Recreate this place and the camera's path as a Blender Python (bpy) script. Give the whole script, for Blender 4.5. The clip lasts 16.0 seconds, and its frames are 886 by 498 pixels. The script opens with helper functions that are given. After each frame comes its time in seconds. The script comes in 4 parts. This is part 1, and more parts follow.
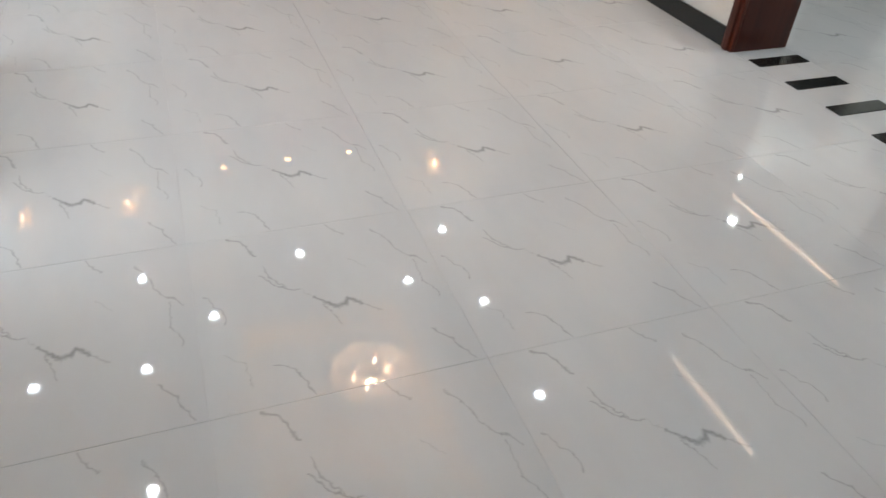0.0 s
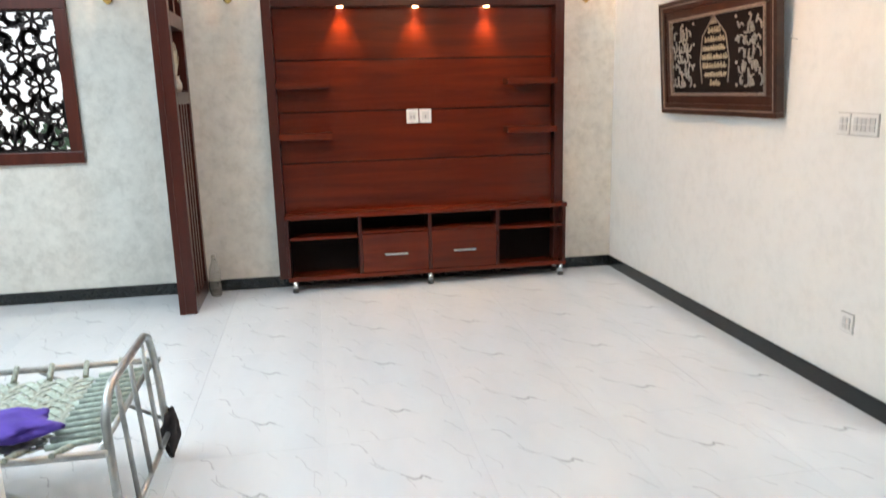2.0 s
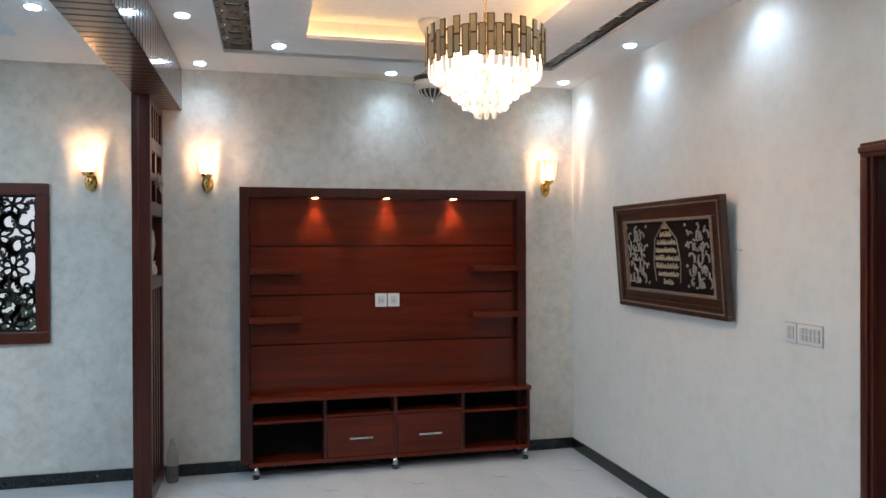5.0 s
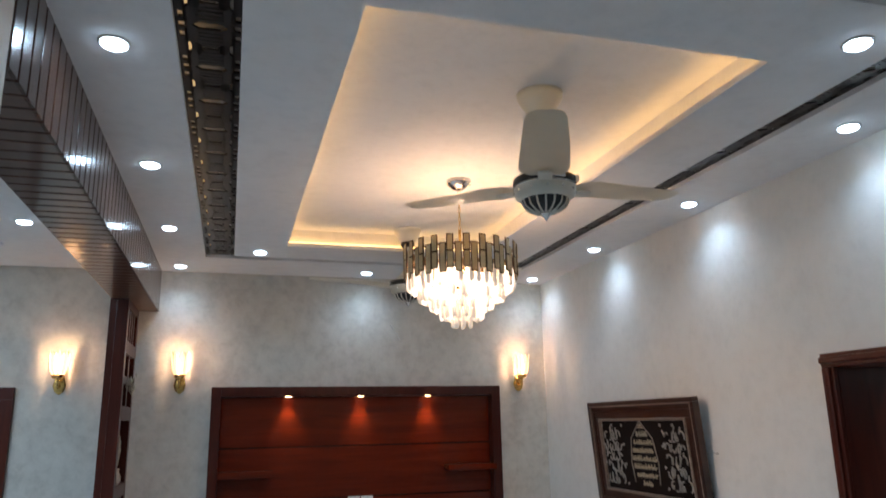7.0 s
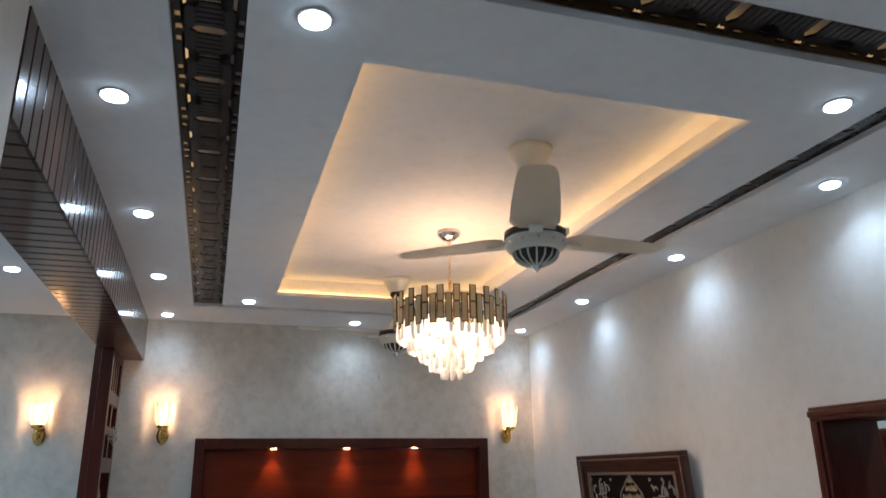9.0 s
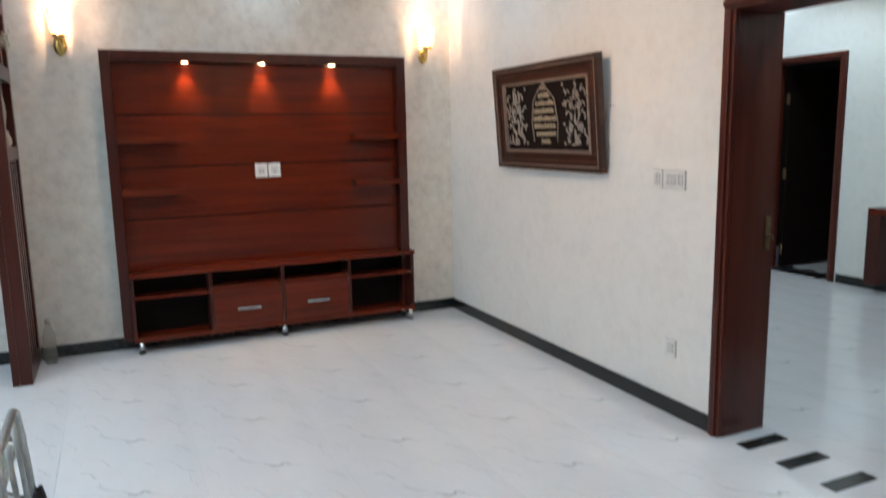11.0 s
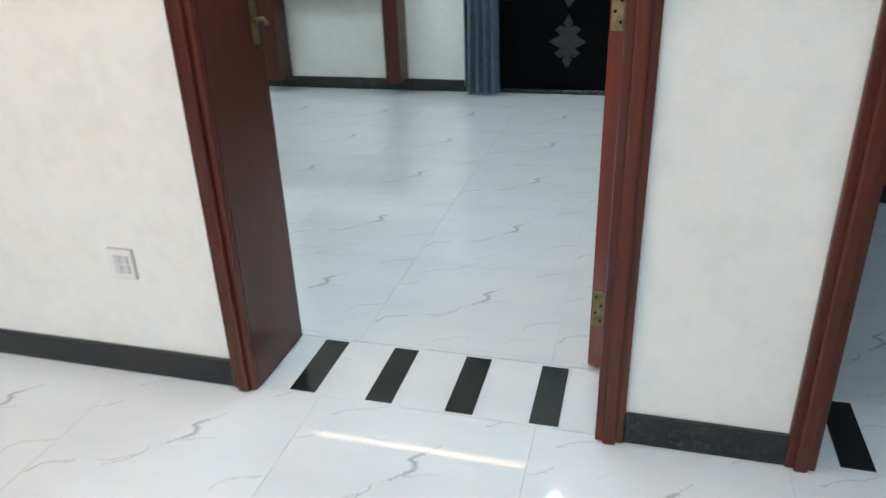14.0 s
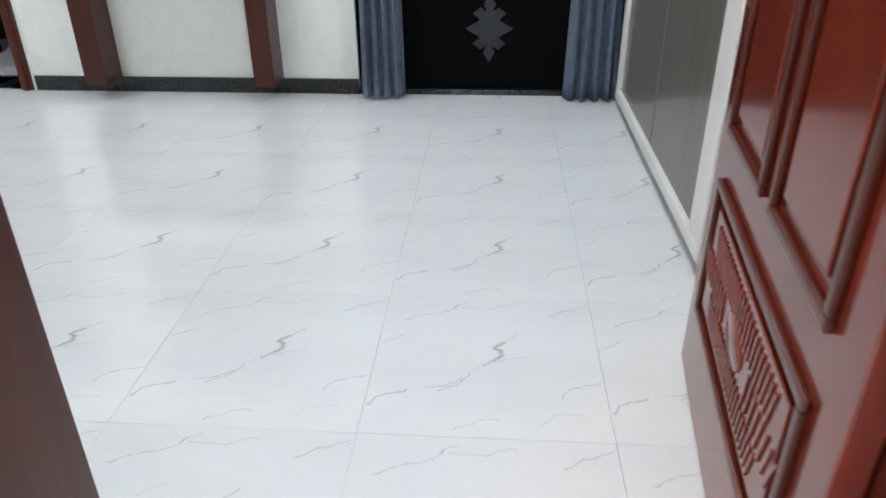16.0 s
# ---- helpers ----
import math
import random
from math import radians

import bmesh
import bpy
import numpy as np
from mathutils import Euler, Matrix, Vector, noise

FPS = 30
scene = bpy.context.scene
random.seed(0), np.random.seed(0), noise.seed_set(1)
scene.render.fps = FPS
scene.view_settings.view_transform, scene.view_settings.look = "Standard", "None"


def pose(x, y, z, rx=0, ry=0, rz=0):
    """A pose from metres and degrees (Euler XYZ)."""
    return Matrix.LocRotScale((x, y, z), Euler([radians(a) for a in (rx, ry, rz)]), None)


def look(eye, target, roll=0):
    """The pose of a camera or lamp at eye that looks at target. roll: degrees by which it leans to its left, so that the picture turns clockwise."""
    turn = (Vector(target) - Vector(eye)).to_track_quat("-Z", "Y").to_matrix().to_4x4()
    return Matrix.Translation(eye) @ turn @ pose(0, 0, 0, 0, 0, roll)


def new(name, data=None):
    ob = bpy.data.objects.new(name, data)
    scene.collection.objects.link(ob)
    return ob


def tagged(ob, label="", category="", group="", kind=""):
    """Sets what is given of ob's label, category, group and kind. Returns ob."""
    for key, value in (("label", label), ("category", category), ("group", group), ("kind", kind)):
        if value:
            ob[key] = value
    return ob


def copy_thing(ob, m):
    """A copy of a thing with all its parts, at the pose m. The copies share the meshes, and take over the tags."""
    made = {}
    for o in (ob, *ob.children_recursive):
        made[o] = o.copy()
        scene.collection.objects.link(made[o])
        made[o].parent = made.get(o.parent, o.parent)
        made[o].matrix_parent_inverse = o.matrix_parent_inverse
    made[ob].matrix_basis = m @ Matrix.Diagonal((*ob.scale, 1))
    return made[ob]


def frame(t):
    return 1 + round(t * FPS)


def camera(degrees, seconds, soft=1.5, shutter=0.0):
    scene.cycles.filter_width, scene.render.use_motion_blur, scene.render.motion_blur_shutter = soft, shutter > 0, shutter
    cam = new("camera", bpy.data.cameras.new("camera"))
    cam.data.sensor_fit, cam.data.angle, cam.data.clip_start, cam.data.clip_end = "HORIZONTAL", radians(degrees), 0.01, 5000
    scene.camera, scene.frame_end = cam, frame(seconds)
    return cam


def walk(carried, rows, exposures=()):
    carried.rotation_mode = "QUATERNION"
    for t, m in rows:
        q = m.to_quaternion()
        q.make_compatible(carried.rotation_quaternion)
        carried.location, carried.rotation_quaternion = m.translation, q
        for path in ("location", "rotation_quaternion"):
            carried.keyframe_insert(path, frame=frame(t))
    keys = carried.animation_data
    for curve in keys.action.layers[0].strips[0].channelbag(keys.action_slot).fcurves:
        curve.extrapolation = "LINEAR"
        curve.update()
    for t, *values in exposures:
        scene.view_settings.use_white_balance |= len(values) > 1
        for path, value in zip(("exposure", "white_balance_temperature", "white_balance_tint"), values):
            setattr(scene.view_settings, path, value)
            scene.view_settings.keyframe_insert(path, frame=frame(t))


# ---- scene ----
cam = camera(63.0, 16.0, shutter=0.4)
PATH = [
    (0, (0.235, 0.420, 1.150), (0.836, 1.890, -0.065), 4.1),
    (0.5, (0.335, 0.382, 1.170), (0.951, 1.926, 0.058), 2.7),
    (1, (0.196, 0.409, 1.275), (0.702, 2.173, 0.478), 0.4),
    (1.5, (0.192, 0.423, 1.341), (0.563, 2.297, 0.748), -1.6),
    (2, (0.196, 0.432, 1.404), (0.53, 2.357, 0.977), -1.4),
    (2.5, (0.183, 0.409, 1.446), (0.531, 2.361, 1.187), -0.7),
    (3, (0.181, 0.382, 1.477), (0.538, 2.345, 1.344), 0.4),
    (5.5, (0.068, 0.343, 1.688), (0.576, 2.276, 1.756), -0.9),
    (6, (0.043, 0.313, 1.742), (0.598, 2.225, 1.937), -1.4),
    (6.5, (0.031, 0.296, 1.777), (0.621, 2.181, 2.088), -1.1),
    (7, (0.021, 0.275, 1.798), (0.568, 2.142, 2.261), -1.1),
    (7.5, (0.013, 0.267, 1.814), (0.529, 2.106, 2.409), -1.7),
    (8, (0.006, 0.258, 1.813), (0.539, 2.052, 2.521), -1.7),
    (10.5, (-0.051, 0.284, 1.611), (0.679, 2.146, 1.593), -1.1),
    (11, (-0.075, 0.322, 1.477), (0.736, 2.121, 1.160), -1.1),
    (11.5, (0.015, 0.380, 1.352), (0.852, 2.109, 0.798), -2.5),
    (12, (0.140, 0.575, 1.280), (1.123, 2.176, 0.591), -4.0),
    (12.5, (0.173, 0.831, 1.271), (1.479, 2.12, 0.476), -2.1),
    (13, (0.466, 1.138, 1.249), (1.974, 2.179, 0.449), -2.5),
    (13.5, (0.751, 1.495, 1.229), (2.383, 2.312, 0.411), -2.6),
    (14, (1.008, 1.818, 1.199), (2.750, 2.311, 0.350), -2.0),
    (14.5, (1.247, 2.040, 1.173), (3.003, 2.368, 0.272), -2.0),
    (15, (1.560, 2.167, 1.173), (3.318, 2.394, 0.250), -0.9),
    (15.5, (1.890, 2.245, 1.162), (3.680, 2.328, 0.275), -0.6),
    (16, (2.140, 2.301, 1.164), (3.894, 2.428, 0.213), -0.5),
]
EXPOSURES = [(0, -0.06, 8700, 35), (0.5, -0.16, 8700, 35), (1.0, 0.45, 8600, 34), (1.5, 0.5, 8500, 34), (2, 0.6, 8100, 31), (2.5, 0.34, 7750, 28), (3, 0.3, 7450, 26), (5.5, -0.48, 7050, 28), (8, -0.86, 7050, 30), (10.5, -0.6, 7350, 30), (11.5, 0.68, 7750, 30), (12, 0.56, 8050, 33), (12.5, 0.5, 8150, 33), (13.5, 0.6, 7750, 29), (14.5, 0.64, 7800, 29), (15.2, 0.84, 8100, 34), (16, 1.02, 8200, 38)]
walk(cam, [(t, look(eye, target, roll)) for t, eye, target, roll in PATH], EXPOSURES)

BACK, SIDE = 5.80, 2.485          # back wall's and side wall's faces
SOFFIT, SLAB, TOP = 2.90, 2.875, 3.0   # outer soffit, floating slab, upper ceiling
R = random.Random(7)

# ---- light ----
world = bpy.data.worlds.new("world")
scene.world = world
world.use_nodes = True
wn = world.node_tree
sky = wn.nodes.new("ShaderNodeTexSky")
sky.sky_type, sky.sun_disc = "NISHITA", False
sky.sun_elevation, sky.sun_rotation = radians(40), radians(200)
wn.links.new(sky.outputs[0], wn.nodes["Background"].inputs[0])
wn.nodes["Background"].inputs[1].default_value = 0.12

COOL, WARM, AMBER = (0.47, 0.79, 1.0), (1.0, 0.70, 0.40), (1.0, 0.84, 0.48)
SPOT_W, CHANDELIER_W, SCONCE_W, NICHE_W, COVE, HALL_W, LOUNGE_W = 18.5, 23, 3.2, 15, 7.5, 82, 130


def spot_lamp(place, watts, colour, size=146, blend=1.0, radius=0.03):
    d = bpy.data.lights.new("spot_light", "SPOT")
    d.energy, d.color, d.spot_size, d.spot_blend, d.shadow_soft_size = watts, colour, radians(size), blend, radius
    new("spot_light", d).matrix_world = Matrix.Translation(place)


def point_lamp(place, watts, colour, radius=0.05):
    d = bpy.data.lights.new("point_light", "POINT")
    d.energy, d.color, d.shadow_soft_size = watts, colour, radius
    new("point_light", d).matrix_world = Matrix.Translation(place)


def area_lamp(place, watts, colour, sx, sy):
    d = bpy.data.lights.new("area_light", "AREA")
    d.shape, d.size, d.size_y, d.energy, d.color = "RECTANGLE", sx, sy, watts, colour
    new("area_light", d).matrix_world = Matrix.Translation(place)


# ---- materials ----
class Nodes:
    """A node material in the making."""

    def __init__(self, name, rough=0.5, metal=0.0, coat=0.0):
        self.m = bpy.data.materials.new(name)
        self.m.use_nodes = True
        self.t = self.m.node_tree
        self.b = self.t.nodes["Principled BSDF"]
        self.b.inputs["Roughness"].default_value = rough
        self.b.inputs["Metallic"].default_value = metal
        self.b.inputs["Coat Weight"].default_value = coat
        self.b.inputs["Coat Roughness"].default_value = 0.1

    def add(self, kind, **sets):
        n = self.t.nodes.new(kind)
        for k, v in sets.items():
            n.inputs[k].default_value = v
        return n

    def link(self, a, b):
        self.t.links.new(a, b)

    def coords(self, scale=(1, 1, 1), turn=0.0, what="Object"):
        c, m = self.add("ShaderNodeTexCoord"), self.add("ShaderNodeMapping")
        m.inputs["Scale"].default_value = scale
        m.inputs["Rotation"].default_value = (0, 0, turn)
        self.link(c.outputs[what], m.inputs[0])
        return m.outputs[0]

    def noise(self, vec, scale, detail=4, rough=0.55, warp=0.0):
        n = self.add("ShaderNodeTexNoise", Scale=scale, Detail=detail, Roughness=rough, Distortion=warp)
        self.link(vec, n.inputs["Vector"])
        return n.outputs["Fac"]

    def ramp(self, fac, *stops):
        r = self.add("ShaderNodeValToRGB")
        while len(r.color_ramp.elements) < len(stops):
            r.color_ramp.elements.new(0.5)
        for e, (p, c) in zip(r.color_ramp.elements, stops):
            e.position, e.color = p, (*c, 1)
        self.link(fac, r.inputs[0])
        return r.outputs[0]

    def math(self, op, a, b=None):
        n = self.add("ShaderNodeMath")
        n.operation = op
        for k, v in enumerate((a, b)):
            if v is None:
                continue
            if isinstance(v, (int, float)):
                n.inputs[k].default_value = v
            else:
                self.link(v, n.inputs[k])
        return n.outputs[0]

    def mix(self, fac, a, b, blend="MIX"):
        n = self.add("ShaderNodeMixRGB")
        n.blend_type = blend
        for k, v in enumerate((fac, a, b)):
            if isinstance(v, (int, float)):
                n.inputs[k].default_value = v
            elif isinstance(v, tuple):
                n.inputs[k].default_value = (*v, 1)
            else:
                self.link(v, n.inputs[k])
        return n.outputs[0]

    def colour(self, out):
        self.link(out, self.b.inputs["Base Color"])

    def bump(self, fac, strength=0.2, depth=0.002):
        n = self.add("ShaderNodeBump", Strength=strength, Distance=depth)
        self.link(fac, n.inputs["Height"])
        self.link(n.outputs[0], self.b.inputs["Normal"])


def plain(name, colour, rough=0.5, metal=0.0, vary=0.12, scale=6.0, bump=0.05):
    k = Nodes(name, rough, metal)
    v = k.coords()
    a = k.noise(v, scale)
    lo, hi = tuple(c * (1 - vary) for c in colour), tuple(min(1, c * (1 + vary)) for c in colour)
    k.colour(k.ramp(a, (0.3, lo), (0.7, hi)))
    k.bump(k.noise(v, scale * 25, 2), bump, 0.001)
    return k.m


def wall_plaster(name, a, b, c, rough=0.75, relief=0.12):
    k = Nodes(name, rough)
    v = k.coords()
    big, fine = k.noise(v, 4.5, 5, 0.6, 0.4), k.noise(v, 18, 5, 0.65, 0.3)
    base = k.ramp(k.math("ADD", k.math("MULTIPLY", big, 0.45), k.math("MULTIPLY", fine, 0.55)), (0.38, a), (0.5, b), (0.63, c))
    k.colour(base)
    k.bump(fine, relief, 0.002)
    return k.m


def wood(name, dark, light, rough=0.28, along=2, coat=0.35):
    """Stained, lacquered wood with its grain along one axis."""
    k = Nodes(name, rough, 0, coat)
    k.b.inputs["Specular IOR Level"].default_value = 0.3
    sc = [14.0, 14.0, 14.0]
    sc[along] = 0.9
    info = k.add("ShaderNodeObjectInfo")
    v = k.add("ShaderNodeVectorMath")
    k.link(k.coords(tuple(sc)), v.inputs[0])
    comb = k.add("ShaderNodeCombineXYZ")
    for s in range(3):
        k.link(k.math("MULTIPLY", info.outputs["Random"], 9.0 + s), comb.inputs[s])
    k.link(comb.outputs[0], v.inputs[1])
    g = k.noise(v.outputs[0], 1.3, 6, 0.65, 0.6)
    blot = k.noise(k.coords(), 1.8, 3)
    col = k.ramp(g, (0.3, dark), (0.7, light))
    k.colour(k.mix(k.math("MULTIPLY", blot, 0.35), col, dark))
    k.bump(g, 0.06, 0.001)
    return k.m


def glow(name, colour, strength):
    k = Nodes(name, 0.4)
    k.b.inputs["Base Color"].default_value = (*colour, 1)
    k.b.inputs["Emission Color"].default_value = (*colour, 1)
    k.b.inputs["Emission Strength"].default_value = strength
    return k.m


# veins of the tile's print: each (thickness, strength) and its run of points, in parts of a tile
MARK = ((0.0020, 0.35, ((0.405, 0.575), (0.455, 0.515))), (0.0060, 0.95, ((0.455, 0.515), (0.500, 0.458), (0.535, 0.430))),
        (0.0110, 1.0, ((0.528, 0.428), (0.566, 0.436))), (0.0085, 1.0, ((0.566, 0.436), (0.584, 0.476))),
        (0.0095, 1.0, ((0.580, 0.472), (0.628, 0.430))), (0.0030, 0.5, ((0.628, 0.430), (0.690, 0.360))),
        (0.0022, 0.6, ((0.455, 0.520), (0.500, 0.430), (0.530, 0.320))))
STREAKS = ((0.0036, 0.75, ((0.275, 0.700), (0.330, 0.610), (0.405, 0.565))),
           (0.0046, 0.8, ((0.170, 0.990), (0.235, 0.925), (0.265, 0.835))), (0.0030, 0.65, ((0.280, 0.765), (0.310, 0.675), (0.360, 0.600))),
           (0.0034, 0.7, ((0.240, 0.190), (0.310, 0.155), (0.365, 0.010))), (0.0034, 0.7, ((0.855, 0.210), (0.910, 0.130), (0.955, 0.015))))
THREADS = ((0.0028, 0.65, ((0.790, 0.900), (0.845, 0.800), (0.862, 0.725), (0.930, 0.650), (0.965, 0.595))),
           (0.0026, 0.6, ((0.912, 0.640), (0.910, 0.505), (0.950, 0.375))), (0.0026, 0.6, ((0.040, 0.630), (0.095, 0.530), (0.100, 0.440))),
           (0.0034, 0.6, ((0.600, 0.990), (0.660, 0.890))), (0.0020, 0.4, ((0.080, 0.290), (0.140, 0.220), (0.160, 0.110))), (0.0020, 0.4, ((0.640, 0.720), (0.700, 0.640))))


def marble():
    """Polished white tile: a zigzag mark and slanting grey veins, the same print on every tile."""
    k = Nodes("marble_tile", 0.028)
    k.b.inputs["IOR"].default_value = 1.52
    v = k.coords()
    sep = k.add("ShaderNodeSeparateXYZ")
    k.link(v, sep.inputs[0])
    wob = k.math("SUBTRACT", k.noise(k.coords((26, 26, 26)), 1.0, 3, 0.6), 0.5)
    wob2 = k.math("SUBTRACT", k.noise(k.coords((31, 31, 31), 1.1), 1.0, 3, 0.6), 0.5)
    px = k.math("ADD", sep.outputs[0], k.math("MULTIPLY", wob, 0.034))
    py = k.math("ADD", sep.outputs[1], k.math("MULTIPLY", wob2, 0.034))
    worn = k.math("ADD", 0.55, k.math("MULTIPLY", k.noise(k.coords((38, 38, 38)), 1.0, 2), 0.8))
    total = None
    for thick, strength, run in (*MARK, *STREAKS, *THREADS):
        for (ax, ay), (bx_, by_) in zip(run, run[1:]):
            ax, ay, bx_, by_ = (c * 0.592 for c in (ax, ay, bx_, by_))
            length = math.hypot(bx_ - ax, by_ - ay)
            ux, uy = (bx_ - ax) / length, (by_ - ay) / length
            dx, dy = k.math("SUBTRACT", px, ax), k.math("SUBTRACT", py, ay)
            along = k.math("ADD", k.math("MULTIPLY", dx, ux), k.math("MULTIPLY", dy, uy))
            past = k.math("ABSOLUTE", k.math("SUBTRACT", along, length / 2))
            past = k.math("MAXIMUM", k.math("SUBTRACT", past, length / 2), 0.0)
            off = k.math("ADD", k.math("ABSOLUTE", k.math("SUBTRACT", k.math("MULTIPLY", dy, ux), k.math("MULTIPLY", dx, uy))), past)
            body = k.math("MAXIMUM", k.math("SUBTRACT", 1.0, k.math("MULTIPLY", off, 1 / thick)), 0.0)
            one = k.math("MULTIPLY", body, strength)
            total = one if total is None else k.math("MAXIMUM", total, one)
    total = k.math("MINIMUM", k.math("MULTIPLY", k.math("MULTIPLY", total, worn), 1.15), 1.0)
    soft = k.ramp(k.noise(k.coords((4.5, 1.8, 1), radians(40)), 1.0, 4), (0.40, (0.585, 0.585, 0.58)), (0.75, (0.53, 0.533, 0.535)))
    tone = k.mix(k.math("MULTIPLY", k.noise(v, 3.0, 3), 0.12), soft, (0.52, 0.50, 0.48))
    k.colour(k.mix(k.math("MULTIPLY", total, 0.52), tone, (0.10, 0.096, 0.095)))
    return k.m


MARBLE = marble()
GROUT = plain("grout", (0.56, 0.55, 0.54), 0.4)
GRANITE = plain("black_granite", (0.012, 0.014, 0.014), 0.12, 0, 0.5, 60)
PAPER = wall_plaster("mottled_wall", (0.55, 0.51, 0.45), (0.63, 0.59, 0.525), (0.69, 0.65, 0.58))
CREAM = wall_plaster("cream_paint", (0.74, 0.72, 0.675), (0.78, 0.76, 0.715), (0.80, 0.78, 0.735), 0.6, 0.03)
HALLPAINT = wall_plaster("hall_paint", (0.70, 0.71, 0.67), (0.74, 0.75, 0.71), (0.76, 0.77, 0.73), 0.6, 0.03)
WHITE = wall_plaster("ceiling_paint", (0.74, 0.74, 0.74), (0.78, 0.78, 0.78), (0.8, 0.8, 0.8), 0.7, 0.04)
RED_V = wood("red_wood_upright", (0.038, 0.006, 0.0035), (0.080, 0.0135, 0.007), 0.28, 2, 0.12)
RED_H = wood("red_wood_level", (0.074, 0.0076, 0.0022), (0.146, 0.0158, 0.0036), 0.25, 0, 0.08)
DARK_V = wood("door_wood", (0.060, 0.009, 0.005), (0.120, 0.021, 0.010), 0.3, 2, 0.15)
LEAF = wood("door_leaf_wood", (0.13, 0.014, 0.007), (0.22, 0.028, 0.012), 0.18)
SLATS = wood("beam_wood_level", (0.055, 0.020, 0.012), (0.115, 0.045, 0.026), 0.28, 0, 0.6)
SLATS_V = wood("beam_wood_upright", (0.05, 0.018, 0.011), (0.10, 0.040, 0.024), 0.25, 2, 0.6)
# near-black: shade put into colour for gaps and unlit places; also screw heads
SHADEBLACK = plain("shadow_gap", (0.008, 0.004, 0.003), 0.7)
SHADEBLACK.node_tree.nodes["Principled BSDF"].inputs["Specular IOR Level"].default_value = 0.1
LATTICE = plain("lattice_brown", (0.016, 0.010, 0.009), 0.3)
CHROME = plain("chrome", (0.75, 0.75, 0.74), 0.18, 1.0, 0.05)
STEEL = plain("dull_steel", (0.42, 0.42, 0.40), 0.35, 0.9, 0.2, 20)
GOLD = plain("gold", (0.72, 0.47, 0.16), 0.22, 1.0, 0.15)
BRASS = plain("old_brass", (0.24, 0.17, 0.09), 0.45, 0.9, 0.3, 30)
PLATE = plain("pale_gold_plate", (0.74, 0.58, 0.35), 0.32, 0.6, 0.12)
PLATE_DARK = plain("dark_gold_plate", (0.16, 0.10, 0.055), 0.35, 0.8, 0.2)
FANWHITE = plain("fan_ivory", (0.72, 0.69, 0.60), 0.35, 0, 0.05)
FANBLACK = plain("fan_black", (0.02, 0.016, 0.014), 0.3)
PLASTIC = plain("switch_plastic", (0.76, 0.74, 0.70), 0.3, 0, 0.03)
# grey that stands for shade in rocker gaps and socket holes
GAP_SHADE = plain("switch_grey", (0.28, 0.26, 0.25), 0.4, 0, 0.05)
# greyer tone for the shadow line round a switch plate
EDGE_SHADE = plain("switch_edge", (0.50, 0.47, 0.43), 0.45, 0, 0.05)
LED = glow("led_disc", (0.50, 0.82, 1.0), 34)
LED_WARM = glow("led_warm", (1.0, 0.66, 0.3), 30)
STRIP = glow("led_strip", (1.0, 0.68, 0.26), COVE)
STRIP_DIM = glow("led_strip_dim", (1.0, 0.72, 0.32), 1.1)
STRIP_HALL = glow("led_strip_hall", (1.0, 0.90, 0.72), 5.0)
SHADE = glow("sconce_glass", (1.0, 0.80, 0.52), 1.25)
BULB = glow("bulb", (1.0, 0.82, 0.58), 45)
CURTAIN = plain("blue_grey_curtain", (0.19, 0.25, 0.33), 0.85, 0, 0.2, 25, 0.2)
BLACKGLASS = plain("black_door_panel", (0.0025, 0.0025, 0.003), 0.6)
BLACKGLASS.node_tree.nodes["Principled BSDF"].inputs["Specular IOR Level"].default_value = 0.04
MOTIF = plain("etched_motif", (0.015, 0.017, 0.021), 0.6, 0, 0.5, 40)
PANELGREY = wood("grey_brown_panel", (0.105, 0.090, 0.078), (0.155, 0.135, 0.118), 0.35)
WINWHITE = plain("white_frame", (0.62, 0.60, 0.57), 0.4, 0, 0.06)
FRAMEWOOD = plain("picture_frame_lacquer", (0.055, 0.021, 0.013), 0.3, 0, 0.45, 9, 0.2)
FRAMEEDGE = plain("silvered_beading", (0.40, 0.32, 0.26), 0.38, 0.6, 0.4, 90)
FELT = plain("dark_picture_ground", (0.016, 0.008, 0.006), 0.9)
FELT.node_tree.nodes["Principled BSDF"].inputs["Specular IOR Level"].default_value = 0.15
SILVERTHREAD = plain("silver_relief", (0.40, 0.36, 0.31), 0.4, 0.3, 0.25, 60)
GOLDTHREAD = plain("gold_relief", (0.55, 0.44, 0.30), 0.4, 0.4, 0.25, 60)
WEBBING = plain("cot_webbing", (0.30, 0.31, 0.25), 0.9, 0, 0.35, 70, 0.4)
WEBGREEN = plain("cot_cord_green", (0.31, 0.36, 0.30), 0.85, 0, 0.3, 40)
PURPLE = plain("purple_cloth", (0.085, 0.045, 0.30), 0.9, 0, 0.2, 15, 0.3)
MAROON = plain("maroon_cloth", (0.17, 0.05, 0.075), 0.95, 0, 0.25, 30, 0.4)
BLACKCLOTH = plain("black_cloth", (0.022, 0.016, 0.016), 0.95, 0, 0.3, 30, 0.4)
PETAL = plain("dried_flower", (0.45, 0.42, 0.33), 0.9, 0, 0.3, 40)
SHELL = plain("ornament_ceramic", (0.42, 0.36, 0.30), 0.4, 0, 0.2, 30)
OUTSIDE = plain("outside_ground", (0.6, 0.6, 0.58), 0.8)
# emission stands in for daylight on the wall outside
DAYGLOW = glow("daylit_wall", (0.78, 0.95, 1.0), 0.58)
GREEN = plain("outside_leaf", (0.10, 0.22, 0.14), 0.8)


